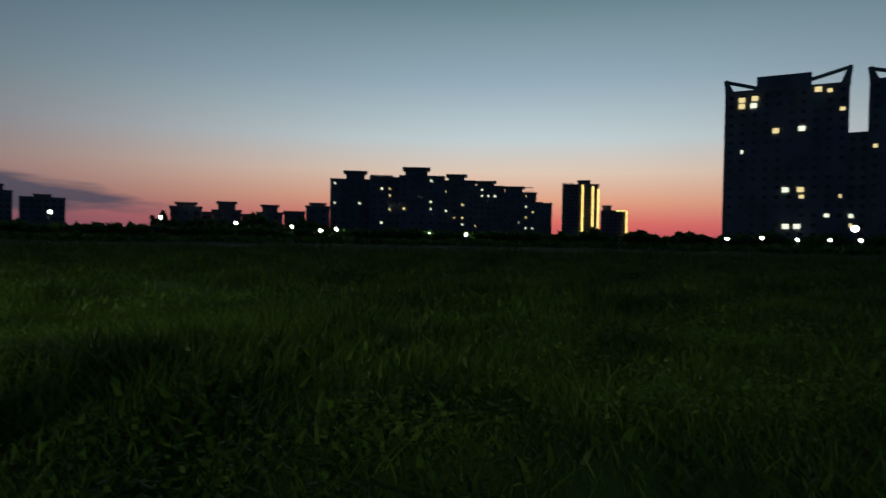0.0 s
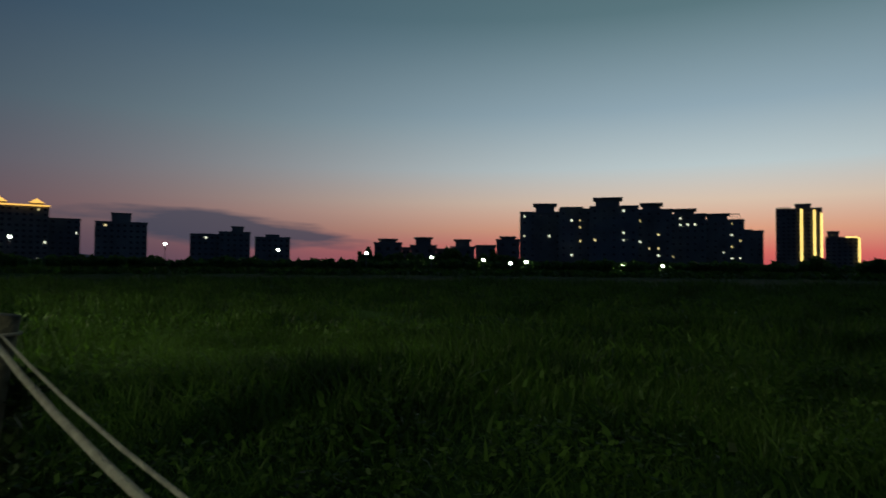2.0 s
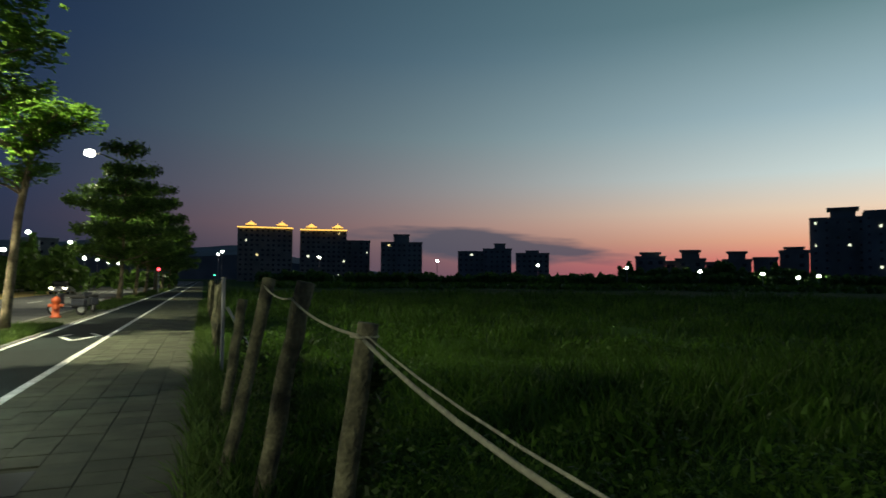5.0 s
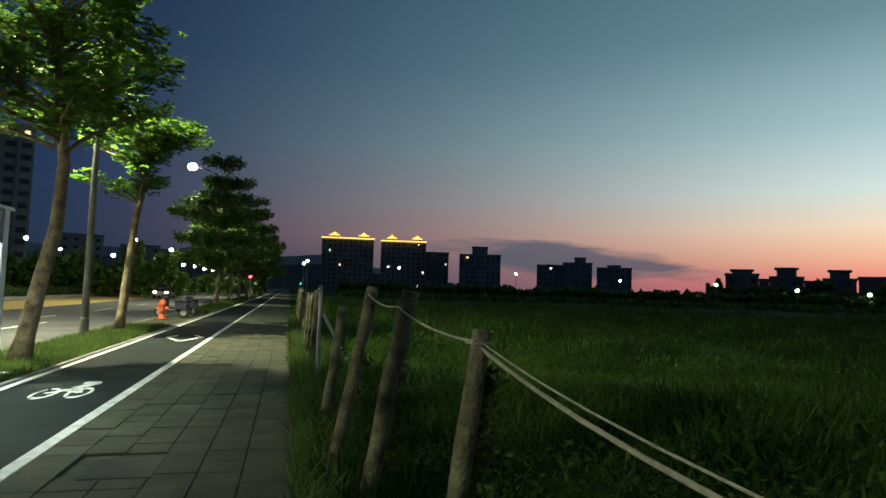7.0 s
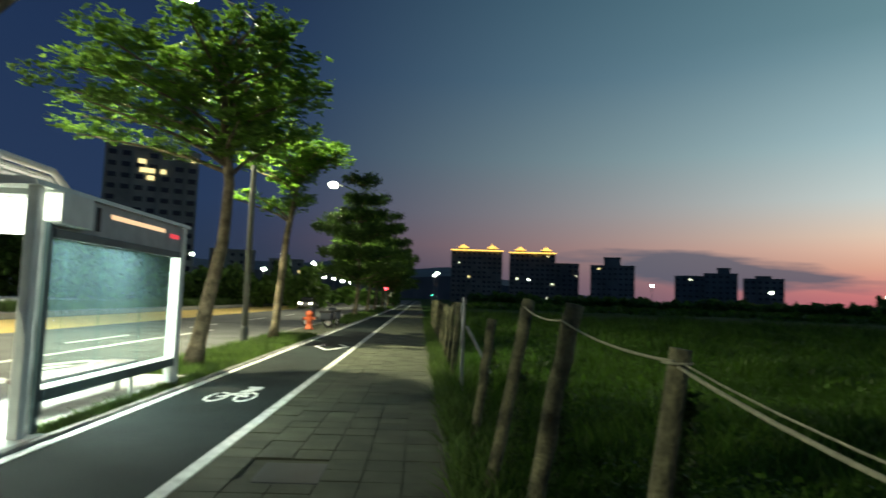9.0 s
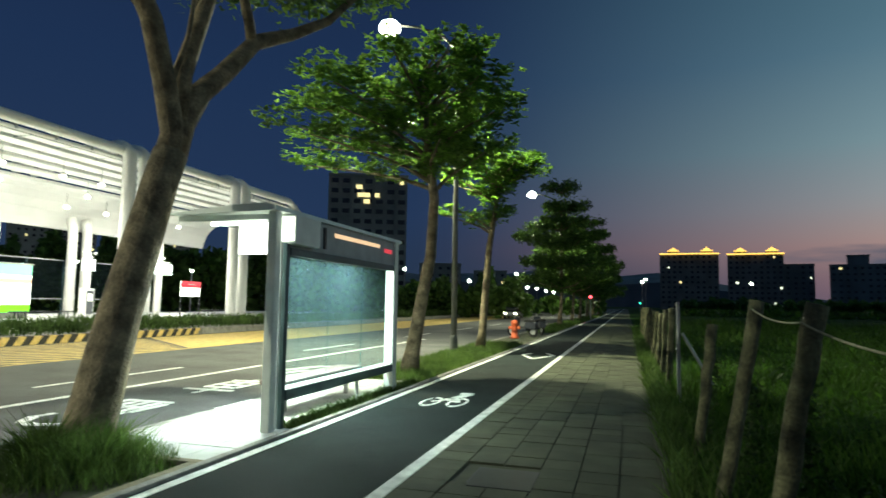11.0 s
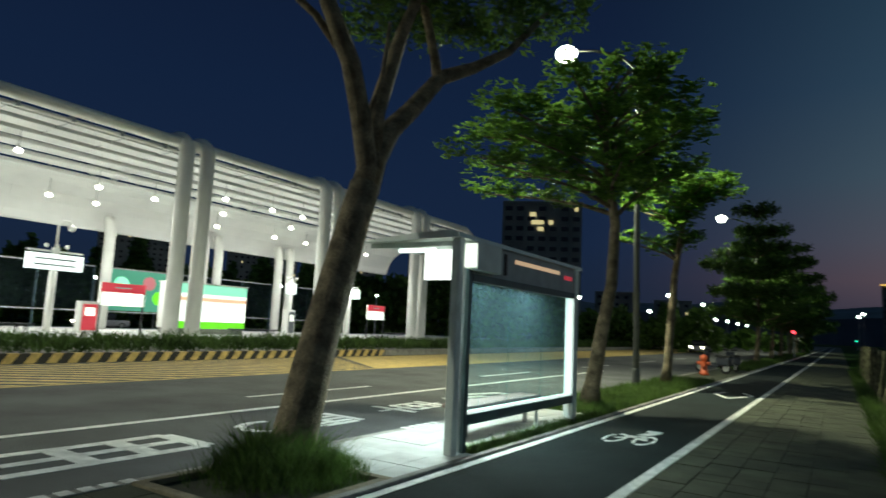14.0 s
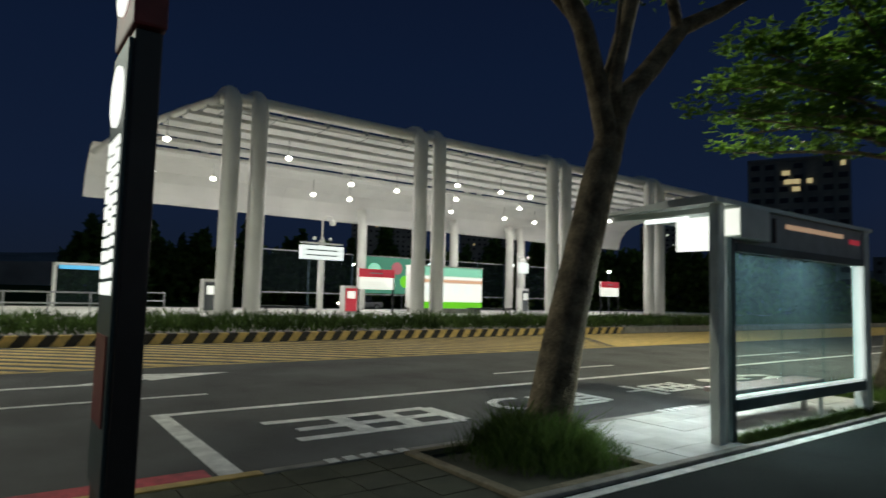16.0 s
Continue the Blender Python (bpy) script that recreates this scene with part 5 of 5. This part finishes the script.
# the long apartment complex
R0 = ((51.4, 54.8, 4.85, 318, 52.6, 54.3, 5.75), (54.9, 57.5, 5.1, 302, 55.0, 56.6, 5.42), (57.6, 61.4, 5.3, 296, 57.9, 60.0, 6.22), (61.5, 64.2, 4.95, 322, 61.9, 63.4, 5.65), (64.3, 66.9, 4.5, 352, 64.5, 66.1, 5.08), (67.0, 69.8, 3.95, 392, 67.1, 68.7, 4.6), (69.8, 71.2, 3.0, 440, 69.8, 70.4, 3.2))
for k, (a0, a1, el, dist, c0, c1, ce) in enumerate(R0):
    b, w, h, dp = block("apartment_block", a0 - 0.15, a1 + 0.2, el, dist, "dark apartment block with a flat-roofed crown and some lit windows", 18, lit=0.085, seed=40 + k, warm=0.3, win=(0.95, 1.0), mat="facade", stairs=True)
    mid = (a0 + a1) / 2
    cx0, cx1 = (dist * math.tan(radians(c - mid)) for c in (c0, c1))
    cap(b, cx0, cx1, 1, 12, h, height(ce, dist) + 0.3, "facade", 1.3)
    if k == 5:
        for q in range(5):
            part("roof_frame", boxed(3.2 + q * 1.3, 3.4 + q * 1.3, 1, 1.2, h, h + 4.0), M["facade"], b)
        part("roof_frame", boxed(3.2, 8.6, 1, 1.3, h + 3.8, h + 4.2), M["facade"], b)

# low houses and a frame beside it
for k, (a0, a1, el, ce) in enumerate(((37.9, 40.4, 1.9, 2.45), (41.2, 43.6, 1.7, 2.62), (44.9, 47.1, 1.6, 2.45), (47.2, 49.0, 1.75, 1.9), (49.1, 51.2, 2.3, 2.75), (40.4, 41.2, 1.5, 1.6), (43.6, 44.9, 1.4, 1.5))):
    b, w, h, dp = block("low_house", a0, a1, el, 250 + 6 * k, "dark low house on the far side of the field", 12, lit=0.05, seed=60 + k, mat="facade2")
    cap(b, -w * 0.3, w * 0.3, 1, 8, h, height(ce, 250 + 6 * k) + 0.3, "facade2", 0.7)

# paired towers outlined with gold light
b, w, h, dp = block("tall_tower", 72.3, 75.5, 4.75, 600, "slender tower outlined with golden light strips", 30, lit=0.02, seed=70, mat="facade2")
cap(b, -w * 0.08, w * 0.26, 2, 20, h, height(5.2, 600) + 0.3, "facade2", 0.4)
for xx, z1 in ((0.06, 1.0), (0.34, 0.98), (0.49, 0.93)):
    part("light_strip", boxed(w * xx - 0.7, w * xx + 0.7, -0.9, -0.2, h * 0.08, h * z1), M["g_gold"], b, "golden vertical light strip")
for k in range(7):
    part("roof_fin", boxed(-w / 2 + k * 1.6, -w / 2 + k * 1.6 + 0.8, 0, 1, h, h + 2.2), M["facade2"], b)
b, w, h, dp = block("tall_tower", 75.7, 77.9, 2.4, 600, "lower tower edged with a golden light strip", 24, lit=0.03, seed=71, mat="facade2")
part("light_strip", boxed(w * 0.48, w * 0.48 + 1.2, -0.9, -0.2, 0, h), M["g_gold"], b, "golden vertical light strip")
part("light_strip", boxed(w * 0.1, w * 0.48, -0.6, -0.2, h, h + 0.9), M["g_gold"], b, "golden roof light strip")
cap(b, -w * 0.45, -w * 0.1, 2, 14, h, height(2.95, 600) + 0.3, "facade2", 0.4)

# the near high-rise with winged roof frames
BD = 250.0


def wing_tower(a0, a1, el, seed, label):
    b, w, h, dp = block("high_rise", a0, a1, el, BD, label, 26, lit=0.03, seed=seed, warm=0.5, win=(1.45, 1.2), mat="facade")
    top = height(13.4, BD)
    part("roof_house", boxed(-w * 0.24, w * 0.21, 2, 18, h, top), M["facade"], b)
    for s in (-1, 1):
        xo, xi = s * w * 0.5, s * w * (0.24 if s < 0 else 0.21)
        hi = top + (1.2 if s > 0 else -0.2)
        bb = bmesh.new()
        tube(bb, [(xo * 0.93, 3, h), (xo * 1.02, 3, hi)], [2.2, 0.9], 4)
        part("roof_wing", bb, M["facade"], b)
        part("roof_wing", tubed([(xo * 1.03, 3, hi - 0.4), (xi, 3, hi - 3.6)], 0.8, 4), M["facade"], b)
    return b, w, h


b, w, h = wing_tower(85.55, 94.3, 12.05, 81, "dark high-rise with winged roof frames and a few lit windows")
for fx, fz, key in ((-0.36, 0.955, "g_win"), (-0.26, 0.915, "g_winw"), (-0.25, 0.96, "g_win"), (-0.36, 0.915, "g_win"), (0.26, 0.985, "g_win"), (-0.07, 0.745, "g_win"), (0.14, 0.75, "g_winw"), (0.02, 0.37, "g_winw"), (0.14, 0.37, "g_win"), (0.12, 0.14, "g_winw"), (0.03, 0.14, "g_winw")):
    part("window", window_mesh(2.0, 1.7, key), None, b, at=pose(w * fx, -0.3, h * fz))
wing_tower(95.5, 104.2, 12.05, 82, "second dark high-rise with winged roof frames")
block("link_building", 94.2, 95.6, 8.2, 252, "dark link between two high-rises", 20, lit=0.12, seed=83, warm=0.8)

# hotel blocks with amber roof lights
for a0, a1, el, seed in ((2.4, 7.1, 4.35, 91), (7.75, 11.9, 4.25, 92)):
    b, w, h, dp = block("hotel_block", a0, a1, el, 450, "dark hotel block crowned with amber lit cornice and cupolas", 24, lit=0.06, seed=seed, warm=0.8, mat="facade2", win=(1.6, 1.4))
    part("cornice_light", boxed(-w / 2 - 0.5, w / 2 + 0.5, -1.0, -0.4, h + 0.3, h + 1.2), M["g_amber"], b, "amber lit cornice")
    for xx in (-w * 0.27, w * 0.3):
        part("turret", boxed(xx - 3.6, xx + 3.6, 0, 7, h + 0.9, h + 2.6), M["facade2"], b)
        part("turret_light", boxed(xx - 3.8, xx + 3.8, -0.6, -0.1, h + 2.4, h + 3.1), M["g_amber"], b, "amber lit turret edge")
        bb = bmesh.new()
        tube(bb, [(xx, 3, h + 2.6), (xx, 3, h + 3.3), (xx, 3, h + 4.1), (xx, 3, h + 4.7), (xx, 3, h + 5.0), (xx, 3, h + 5.9)], [2.3, 2.5, 2.1, 1.2, 0.3, 0.1], 12)
        part("cupola", bb, M["g_amber"], b, "amber lit cupola")
block("hotel_wing", 11.9, 14.0, 3.35, 455, "dark lower wing of the hotel", 22, lit=0.05, seed=93, mat="facade2")
for k, (a0, a1, el, ce, cf) in enumerate(((15.0, 18.8, 3.25, 4.1, 0.0), (22.1, 24.6, 2.45, 2.6, 0.0), (24.4, 27.0, 2.7, 3.3, 0.1), (27.4, 30.4, 2.3, 2.65, 0.0))):
    b, w, h, dp = block("mid_rise", a0, a1, el, 440 - 5 * k, "dark mid-rise building against the afterglow", 22, lit=0.025, seed=100 + k)
    cap(b, -w * 0.2 + cf * w, w * 0.18 + cf * w, 2, 14, h, height(ce, 440 - 5 * k) + 0.3, "facade", 0.4)
b, w, h, dp = block("tower_block", -27.5, -20.3, 11.35, 195, "dark tower block behind the street trees with lit windows", 22, floors=13, cols=7, lit=0.05, seed=110, warm=0.8, win=(2.2, 1.4))
for fx, fz in ((-0.1, 0.86), (-0.02, 0.86), (0.1, 0.86), (-0.02, 0.81), (-0.12, 0.92)):
    part("window", window_mesh(1.9, 1.3, "g_win"), None, b, at=pose(w * fx, -0.2, h * fz))
for k, (a0, a1, el, d) in enumerate(((-19.0, -15.2, 3.4, 300), (-14.0, -11.0, 2.8, 330), (-62, -56, 6.2, 420), (-52, -46, 7.4, 420), (-44, -39, 6.8, 420), (-36, -31, 6.2, 430), (-68, -64, 3.2, 430), (-76, -71, 3.4, 430))):
    block("town_building", a0, a1, el, d, "dark town building with scattered lit windows", 20, lit=0.07, seed=120 + k, warm=0.8)


# ---- far lamps, trees and hill ----
def far_lamp(az, el, dist, mat="g_far", size=0.55):
    x, y = at_az(az, dist)
    h = max(2.5, height(el, dist))
    s = thing("far_street_lamp", x, y, -0.2, "far street lamp glowing white beyond the field", "street lamp", "far street lamps")
    part("pole", tubed([(0, 0, 0), (0, 0, h)], 0.09, 6), M["steel"], s)
    b = bmesh.new()
    bmesh.ops.create_uvsphere(b, u_segments=10, v_segments=6, radius=size)
    bmesh.ops.scale(b, vec=(0.9, 0.9, 0.85), verts=b.verts)
    bmesh.ops.translate(b, vec=(0, 0, h + 0.3), verts=b.verts)
    part("globe", b, M[mat], s)


for az, el, d in ((43.15, 0.72, 200), (29.4, 1.25, 210), (20.2, 1.6, 230), (37.2, 1.05, 200), (47.9, 0.52, 205), (51.8, 0.35, 205), (63.6, -0.1, 205), (60.2, 0.02, 210), (9.45, 1.85, 240), (0.85, 1.95, 240), (1.15, 2.2, 250), (50.4, 0.22, 200)):
    far_lamp(az, el, d)
for az, el, d, sz in ((-13.0, 3.3, 120, 0.4), (-20.5, 2.9, 130, 0.4), (-10.2, 2.6, 150, 0.45), (-18.2, 2.2, 150, 0.35), (-5.9, 1.5, 200, 0.4), (-12.2, 1.2, 190, 0.4), (-5.0, 0.9, 240, 0.45), (-14.5, 1.9, 150, 0.5), (-11.0, 1.7, 130, 0.45), (-9.2, 1.4, 160, 0.45), (-8.3, 1.3, 190, 0.45), (-7.5, 1.1, 220, 0.5), (-6.8, 1.0, 250, 0.5), (-16.5, 1.6, 140, 0.4), (-62, 2.3, 76, 0.2), (-57.5, 2.6, 78, 0.2), (-55, 2.5, 80, 0.24), (-51, 2.2, 78, 0.2), (-47.5, 2.6, 78, 0.22), (-43, 2.3, 80, 0.2), (-39, 2.2, 80, 0.2), (-35, 2.1, 82, 0.22), (94.8, 1.0, 180, 0.9), (88.5, 0.2, 190, 0.5), (91.0, -0.1, 190, 0.45), (85.9, -0.1, 195, 0.45), (95.2, -0.2, 190, 0.5), (93.2, -0.4, 190, 0.4)):
    far_lamp(az, el, d, size=sz)


def bank(name, a0, a1, d0, d1, n, top, mat, label, size=0.7, seed=1):
    rng = random.Random(seed)
    vs, fs = [], []
    for _ in range(n):
        az, d = rng.uniform(a0, a1), rng.uniform(d0, d1)
        x, y = at_az(az, d)
        hmax = top * (0.55 + 0.6 * max(0, 0.5 + noise.noise(Vector((az * 0.5, seed, 0)))) + 0.35 * noise.noise(Vector((az * 2.1, seed, 5))))
        c = Vector((x, y, -0.2 + hmax * math.sqrt(rng.random())))
        s = size * rng.uniform(0.6, 1.5)
        u = Vector((rng.gauss(0, 1), rng.gauss(0, 1), rng.gauss(0, 1))).normalized() * s
        v = Vector((rng.gauss(0, 1), rng.gauss(0, 1), rng.gauss(0, 1))).normalized() * s * 0.7
        i = len(vs)
        vs += [tuple(c - u), tuple(c - v), tuple(c + u), tuple(c + v)]
        fs.append((i, i + 1, i + 2, i + 3))
    return tagged(new(name, raw(name, vs, fs, M[mat])), label, "trees", kind="stuff")


bank("far_trees", 4, 100, 205, 232, 26000, 4.2, "leaf2", "dark line of bushes and trees beyond the field", 0.9, 3)
bank("far_trees", 4, 100, 120, 190, 14000, 1.2, "weeds", "dark rough scrub at the far side of the field", 0.6, 4)
bank("island_trees", -85, -22, 85, 105, 52000, 9.0, "leaf2", "dark trees and hedges behind the tram stop", 0.6, 6)
bank("far_trees", 36.5, 51.5, 222, 244, 9000, 7.4, "leaf2", "dark round trees among the far low houses", 0.7, 12)
bank("roadside_trees", -24, -9, 75, 160, 26000, 5.0, "leaf2", "dark roadside trees down the street", 0.42, 7)
bank("roadside_hedge", -20, -2.5, 110, 260, 6000, 3.0, "leaf2", "dark planting far down the street", 0.8, 9)


def hills():
    vs, fs = [], []
    n = 120
    for k in range(n + 1):
        az = -100 + 118 * k / n
        x, y = at_az(az, 2600)
        e = 2.6 + 1.2 * noise.noise(Vector((az * 0.06, 2, 0))) + 0.5 * noise.noise(Vector((az * 0.2, 5, 0)))
        e *= min(1, max(0.0, (18 - az) / 14))
        x2, y2 = at_az(az, 3000)
        vs += [(x, y, -5), (x, y, height(max(0.02, e * 0.7), 2600)), (x2, y2, height(max(0.05, e), 3000))]
    for k in range(n):
        i = k * 3
        fs += [(i, i + 3, i + 4, i + 1), (i + 1, i + 4, i + 5, i + 2)]
    tagged(new("far_hills", raw("far_hills", vs, fs, M["hill"])), "low dark hills on the horizon", "hill", kind="structure")


hills()


# ---- small things by the verge ----
def hydrant(x, y):
    h = thing("fire_hydrant", x, y, 0.0, "orange red fire hydrant on the verge", "hydrant")
    part("barrel", tubed([(0, 0, 0), (0, 0, 0.08), (0, 0, 0.1), (0, 0, 0.62), (0, 0, 0.66), (0, 0, 0.8), (0, 0, 0.88)], [0.2, 0.2, 0.14, 0.14, 0.18, 0.14, 0.03], 14), M["orange"], h, smooth=True)
    for s in (-1, 1):
        part("outlet", tubed([(0.1 * s, 0, 0.5), (0.26 * s, 0, 0.5)], 0.075, 10), M["orange"], h)
    part("outlet", tubed([(0, -0.1, 0.45), (0, -0.25, 0.45)], 0.09, 10), M["orange"], h)


hydrant(-5.0, 29.3)


def scooter(x, y, rz):
    s = thing("motor_scooter", x, y, 0.0, "dark parked motor scooter beside the bicycle lane", "scooter", "parked scooters", rz=rz)
    for yy in (-0.6, 0.62):
        pts = [(0, yy + 0.21 * math.cos(a), 0.25 + 0.21 * math.sin(a)) for a in np.linspace(0, 6.283, 16)]
        wh = part("wheel", tubed(pts, 0.055, 8), M["rubber"], s)
        part("rim", tubed([(-0.03, yy, 0.25), (0.03, yy, 0.25)], 0.15, 12), M["steel"], wh)
    part("floorboard", boxed(-0.16, 0.16, -0.3, 0.25, 0.28, 0.36, bevel=0.02), M["scooter"], s)
    part("rear_body", boxed(-0.17, 0.17, -0.8, -0.2, 0.36, 0.72, bevel=0.07), M["scooter"], s)
    part("seat", boxed(-0.14, 0.14, -0.85, -0.15, 0.72, 0.83, bevel=0.04), M["rubber"], s)
    part("leg_shield", boxed(-0.2, 0.2, 0.25, 0.36, 0.32, 0.95, bevel=0.04), M["scooter"], s)
    part("fork", tubed([(0, 0.62, 0.25), (0, 0.4, 0.95), (0, 0.36, 1.05)], 0.035, 8), M["steel"], s)
    part("handlebar", tubed([(-0.34, 0.28, 1.05), (0, 0.36, 1.02), (0.34, 0.28, 1.05)], 0.022, 8), M["rubber"], s)
    part("headlight", boxed(-0.09, 0.09, 0.37, 0.42, 0.82, 0.94, bevel=0.02), M["steel"], s)
    for k in (-1, 1):
        part("mirror", boxed(k * 0.3 - 0.06, k * 0.3 + 0.06, 0.29, 0.31, 1.16, 1.24), M["dark"], s)
    return s


sc = scooter(-4.55, 34.2, 25)
copy_thing(sc, pose(-5.0, 31.6, 0, 0, 0, 70))


def car(x, y, rz):
    c = thing("car", x, y, -0.1, "pale car far down the street with headlamps on", "car", "cars on the street", rz=rz)
    b = bmesh.new()
    box(b, -0.88, 0.88, -2.1, 2.1, 0.28, 0.82, bevel=0.12)
    part("body", b, M["carpaint"], c)
    b = bmesh.new()
    box(b, -0.76, 0.76, -1.3, 0.9, 0.80, 1.42, bevel=0.22)
    part("cabin", b, M["pane"], c)
    for sx in (-0.8, 0.8):
        for yy in (-1.3, 1.35):
            w = part("wheel", tubed([(sx - 0.1, yy, 0.31), (sx + 0.1, yy, 0.31)], 0.31, 16), M["rubber"], c)
            part("rim", tubed([(sx - 0.105, yy, 0.31), (sx + 0.105, yy, 0.31)], 0.19, 12), M["steel"], w)
        part("headlight", boxed(sx * 0.75 - 0.15, sx * 0.75 + 0.15, -2.14, -2.06, 0.57, 0.74), M["g_head"], c)
        part("tail_light", boxed(sx * 0.8 - 0.12, sx * 0.8 + 0.12, 2.06, 2.13, 0.62, 0.74), M["sign_red"], c)


car(-13.4, 76.0, 0)
car(-54.0, 30.0, 0)


def signal(x, y, key):
    s = thing("traffic_signal", x, y, -0.1, "far traffic signal on a grey pole, lit", "traffic light", "traffic signals")
    part("pole", tubed([(0, 0, 0), (0, 0, 3.0)], 0.07, 8), M["steel"], s)
    h = part("housing", boxed(-0.2, 0.2, -0.12, 0.12, 2.4, 3.0, bevel=0.05), M["dark"], s)
    part("lens", tubed([(0, -0.12, 2.7), (0, -0.2, 2.7)], 0.17, 12), M[key], h)


signal(-3.9, 72.0, "g_red")
signal(3.6, 190.0, "g_green")

pl = thing("sign_mast", -22.5, 108.0, 0.0, "pale tapered mast on the planted median", "pole")
part("mast", tubed([(0, 0, 0), (0, 0, 4.0), (0, 0, 7.2)], [0.16, 0.13, 0.10], 10), M["white"], pl, smooth=True)
part("base_plate", boxed(-0.25, 0.25, -0.25, 0.25, 0, 0.06), M["steel"], pl)
part("mast_cap", tubed([(0, 0, 7.2), (0, 0, 7.3)], [0.12, 0.05], 10), M["steel"], pl)


# ---- manhole, tree pit border, paving ----
mh = thing("manhole_cover", -1.0, 6.1, -0.02, "dark square inspection cover set in the footpath", "manhole cover")
part("plate", boxed(-0.28, 0.28, -0.32, 0.32, -0.02, 0.026, bevel=0.006), M["dark"], mh)
part("frame", boxed(-0.31, 0.31, -0.35, 0.35, -0.02, 0.016), M["dark"], mh)

pit = thing("tree_pit_border", -4.9, 5.0, -0.03, "pale concrete border round the tree pit", "edging")
for x0, x1, y0, y1 in ((-0.58, 1.05, -1.12, -1.0), (-0.58, 1.05, 0.55, 0.66), (-0.58, -0.48, -1.0, 0.55), (0.95, 1.05, -1.0, 0.55)):
    part("edging_stone", boxed(x0, x1, y0, y1, 0, 0.058, bevel=0.012), M["sand"], pit)

kw = thing("kerb_lettering", -5.57, 2.9, 0.008, "worn white lettering blocks on the kerb", "road marking")
for base in (0.2, 5.3):
    for k in range(5):
        part("lettering_bar", boxed(-0.07, 0.07, base + k * 0.19, base + 0.12 + k * 0.19, 0.0, 0.006), M["paint"], kw)


def paving(name, x0, x1, y0, y1, w, h, mat, root, gap=0.012, stagger=True, z=0.0, skip=None, depth=0.03):
    me = mesh_of("paving_slab", boxed(-w / 2 + gap / 2, w / 2 - gap / 2, -h / 2 + gap / 2, h / 2 - gap / 2, -depth, 0, bevel=0.0), M[mat])
    rng = random.Random(int(w * 100 + y1))
    nx, ny = int(round((x1 - x0) / w)), int(round((y1 - y0) / h))
    for j in range(ny):
        for i in range(nx):
            cx, cy = x0 + (i + 0.5) * w, y0 + (j + 0.5) * h
            if skip and skip(cx, cy):
                continue
            part(name, me, None, root, at=pose(cx, cy, z + rng.uniform(-0.004, 0.003), rng.uniform(-0.12, 0.12), rng.uniform(-0.12, 0.12), 0))


def paving_run(name, x0, x1, y0, y1, w, h, mat, label, gap=0.012):
    rng = random.Random(77)
    vs, fs = [], []
    nx, ny = int(round((x1 - x0) / w)), int(round((y1 - y0) / h))
    for j in range(ny):
        for i in range(nx):
            a, b, c, d = x0 + i * w + gap / 2, x0 + (i + 1) * w - gap / 2, y0 + j * h + gap / 2, y0 + (j + 1) * h - gap / 2
            z = rng.uniform(-0.004, 0.003)
            k = len(vs)
            vs += [(a, c, z), (b, c, z), (b, d, z), (a, d, z), (a, c, -0.03), (b, c, -0.03), (b, d, -0.03), (a, d, -0.03)]
            fs += [(k, k + 1, k + 2, k + 3), (k, k + 4, k + 5, k + 1), (k + 1, k + 5, k + 6, k + 2), (k + 2, k + 6, k + 7, k + 3), (k + 3, k + 7, k + 4, k)]
    tagged(new(name, raw(name, vs, fs, M[mat])), label, "paving", kind="stuff")


W = 2.19 / 6
root = tagged(new("footpath"), "grey-brown footpath of square paving slabs", "pavement", kind="structure")
paving("paving_slab", -1.83, 0.36, 3.0, 3.0 + 46 * 0.36, W, 0.36, "slab", root, skip=lambda x, y: abs(x + 1.0) < 0.3 and abs(y - 6.1) < 0.33)
paving_run("footpath_paving", -1.83, 0.36, 3.0 + 46 * 0.36, 120, W, 0.36, "slabs", "far run of square paving slabs on the footpath")
paving_run("footpath_paving", -1.83, 0.36, -12, 3.0, W, 0.36, "slabs", "run of square paving slabs on the footpath")
root = tagged(new("bus_platform"), "pale tiled waiting area of the bus shelter", "pavement", kind="structure")
paving("platform_tile", -5.50, -4.18, 5.67, 12.27, 0.44, 0.55, "tile", root, gap=0.005, z=0.01, depth=0.06)
paving("platform_tile", -4.18, -3.84, 5.67, 7.32, 0.34, 0.55, "tile", root, gap=0.005, z=0.01, depth=0.06)
root = tagged(new("verge_paving"), "dark grey paving before the tree pit", "pavement", kind="structure")
paving("paving_slab", -5.50, -3.86, -2.0, 3.88, 0.41, 0.42, "slab", root, z=0.0)
paving_run("verge_paving_run", -5.50, -3.84, 25.0, 35.8, 0.31, 0.36, "slabs", "paved gap in the verge where scooters park")
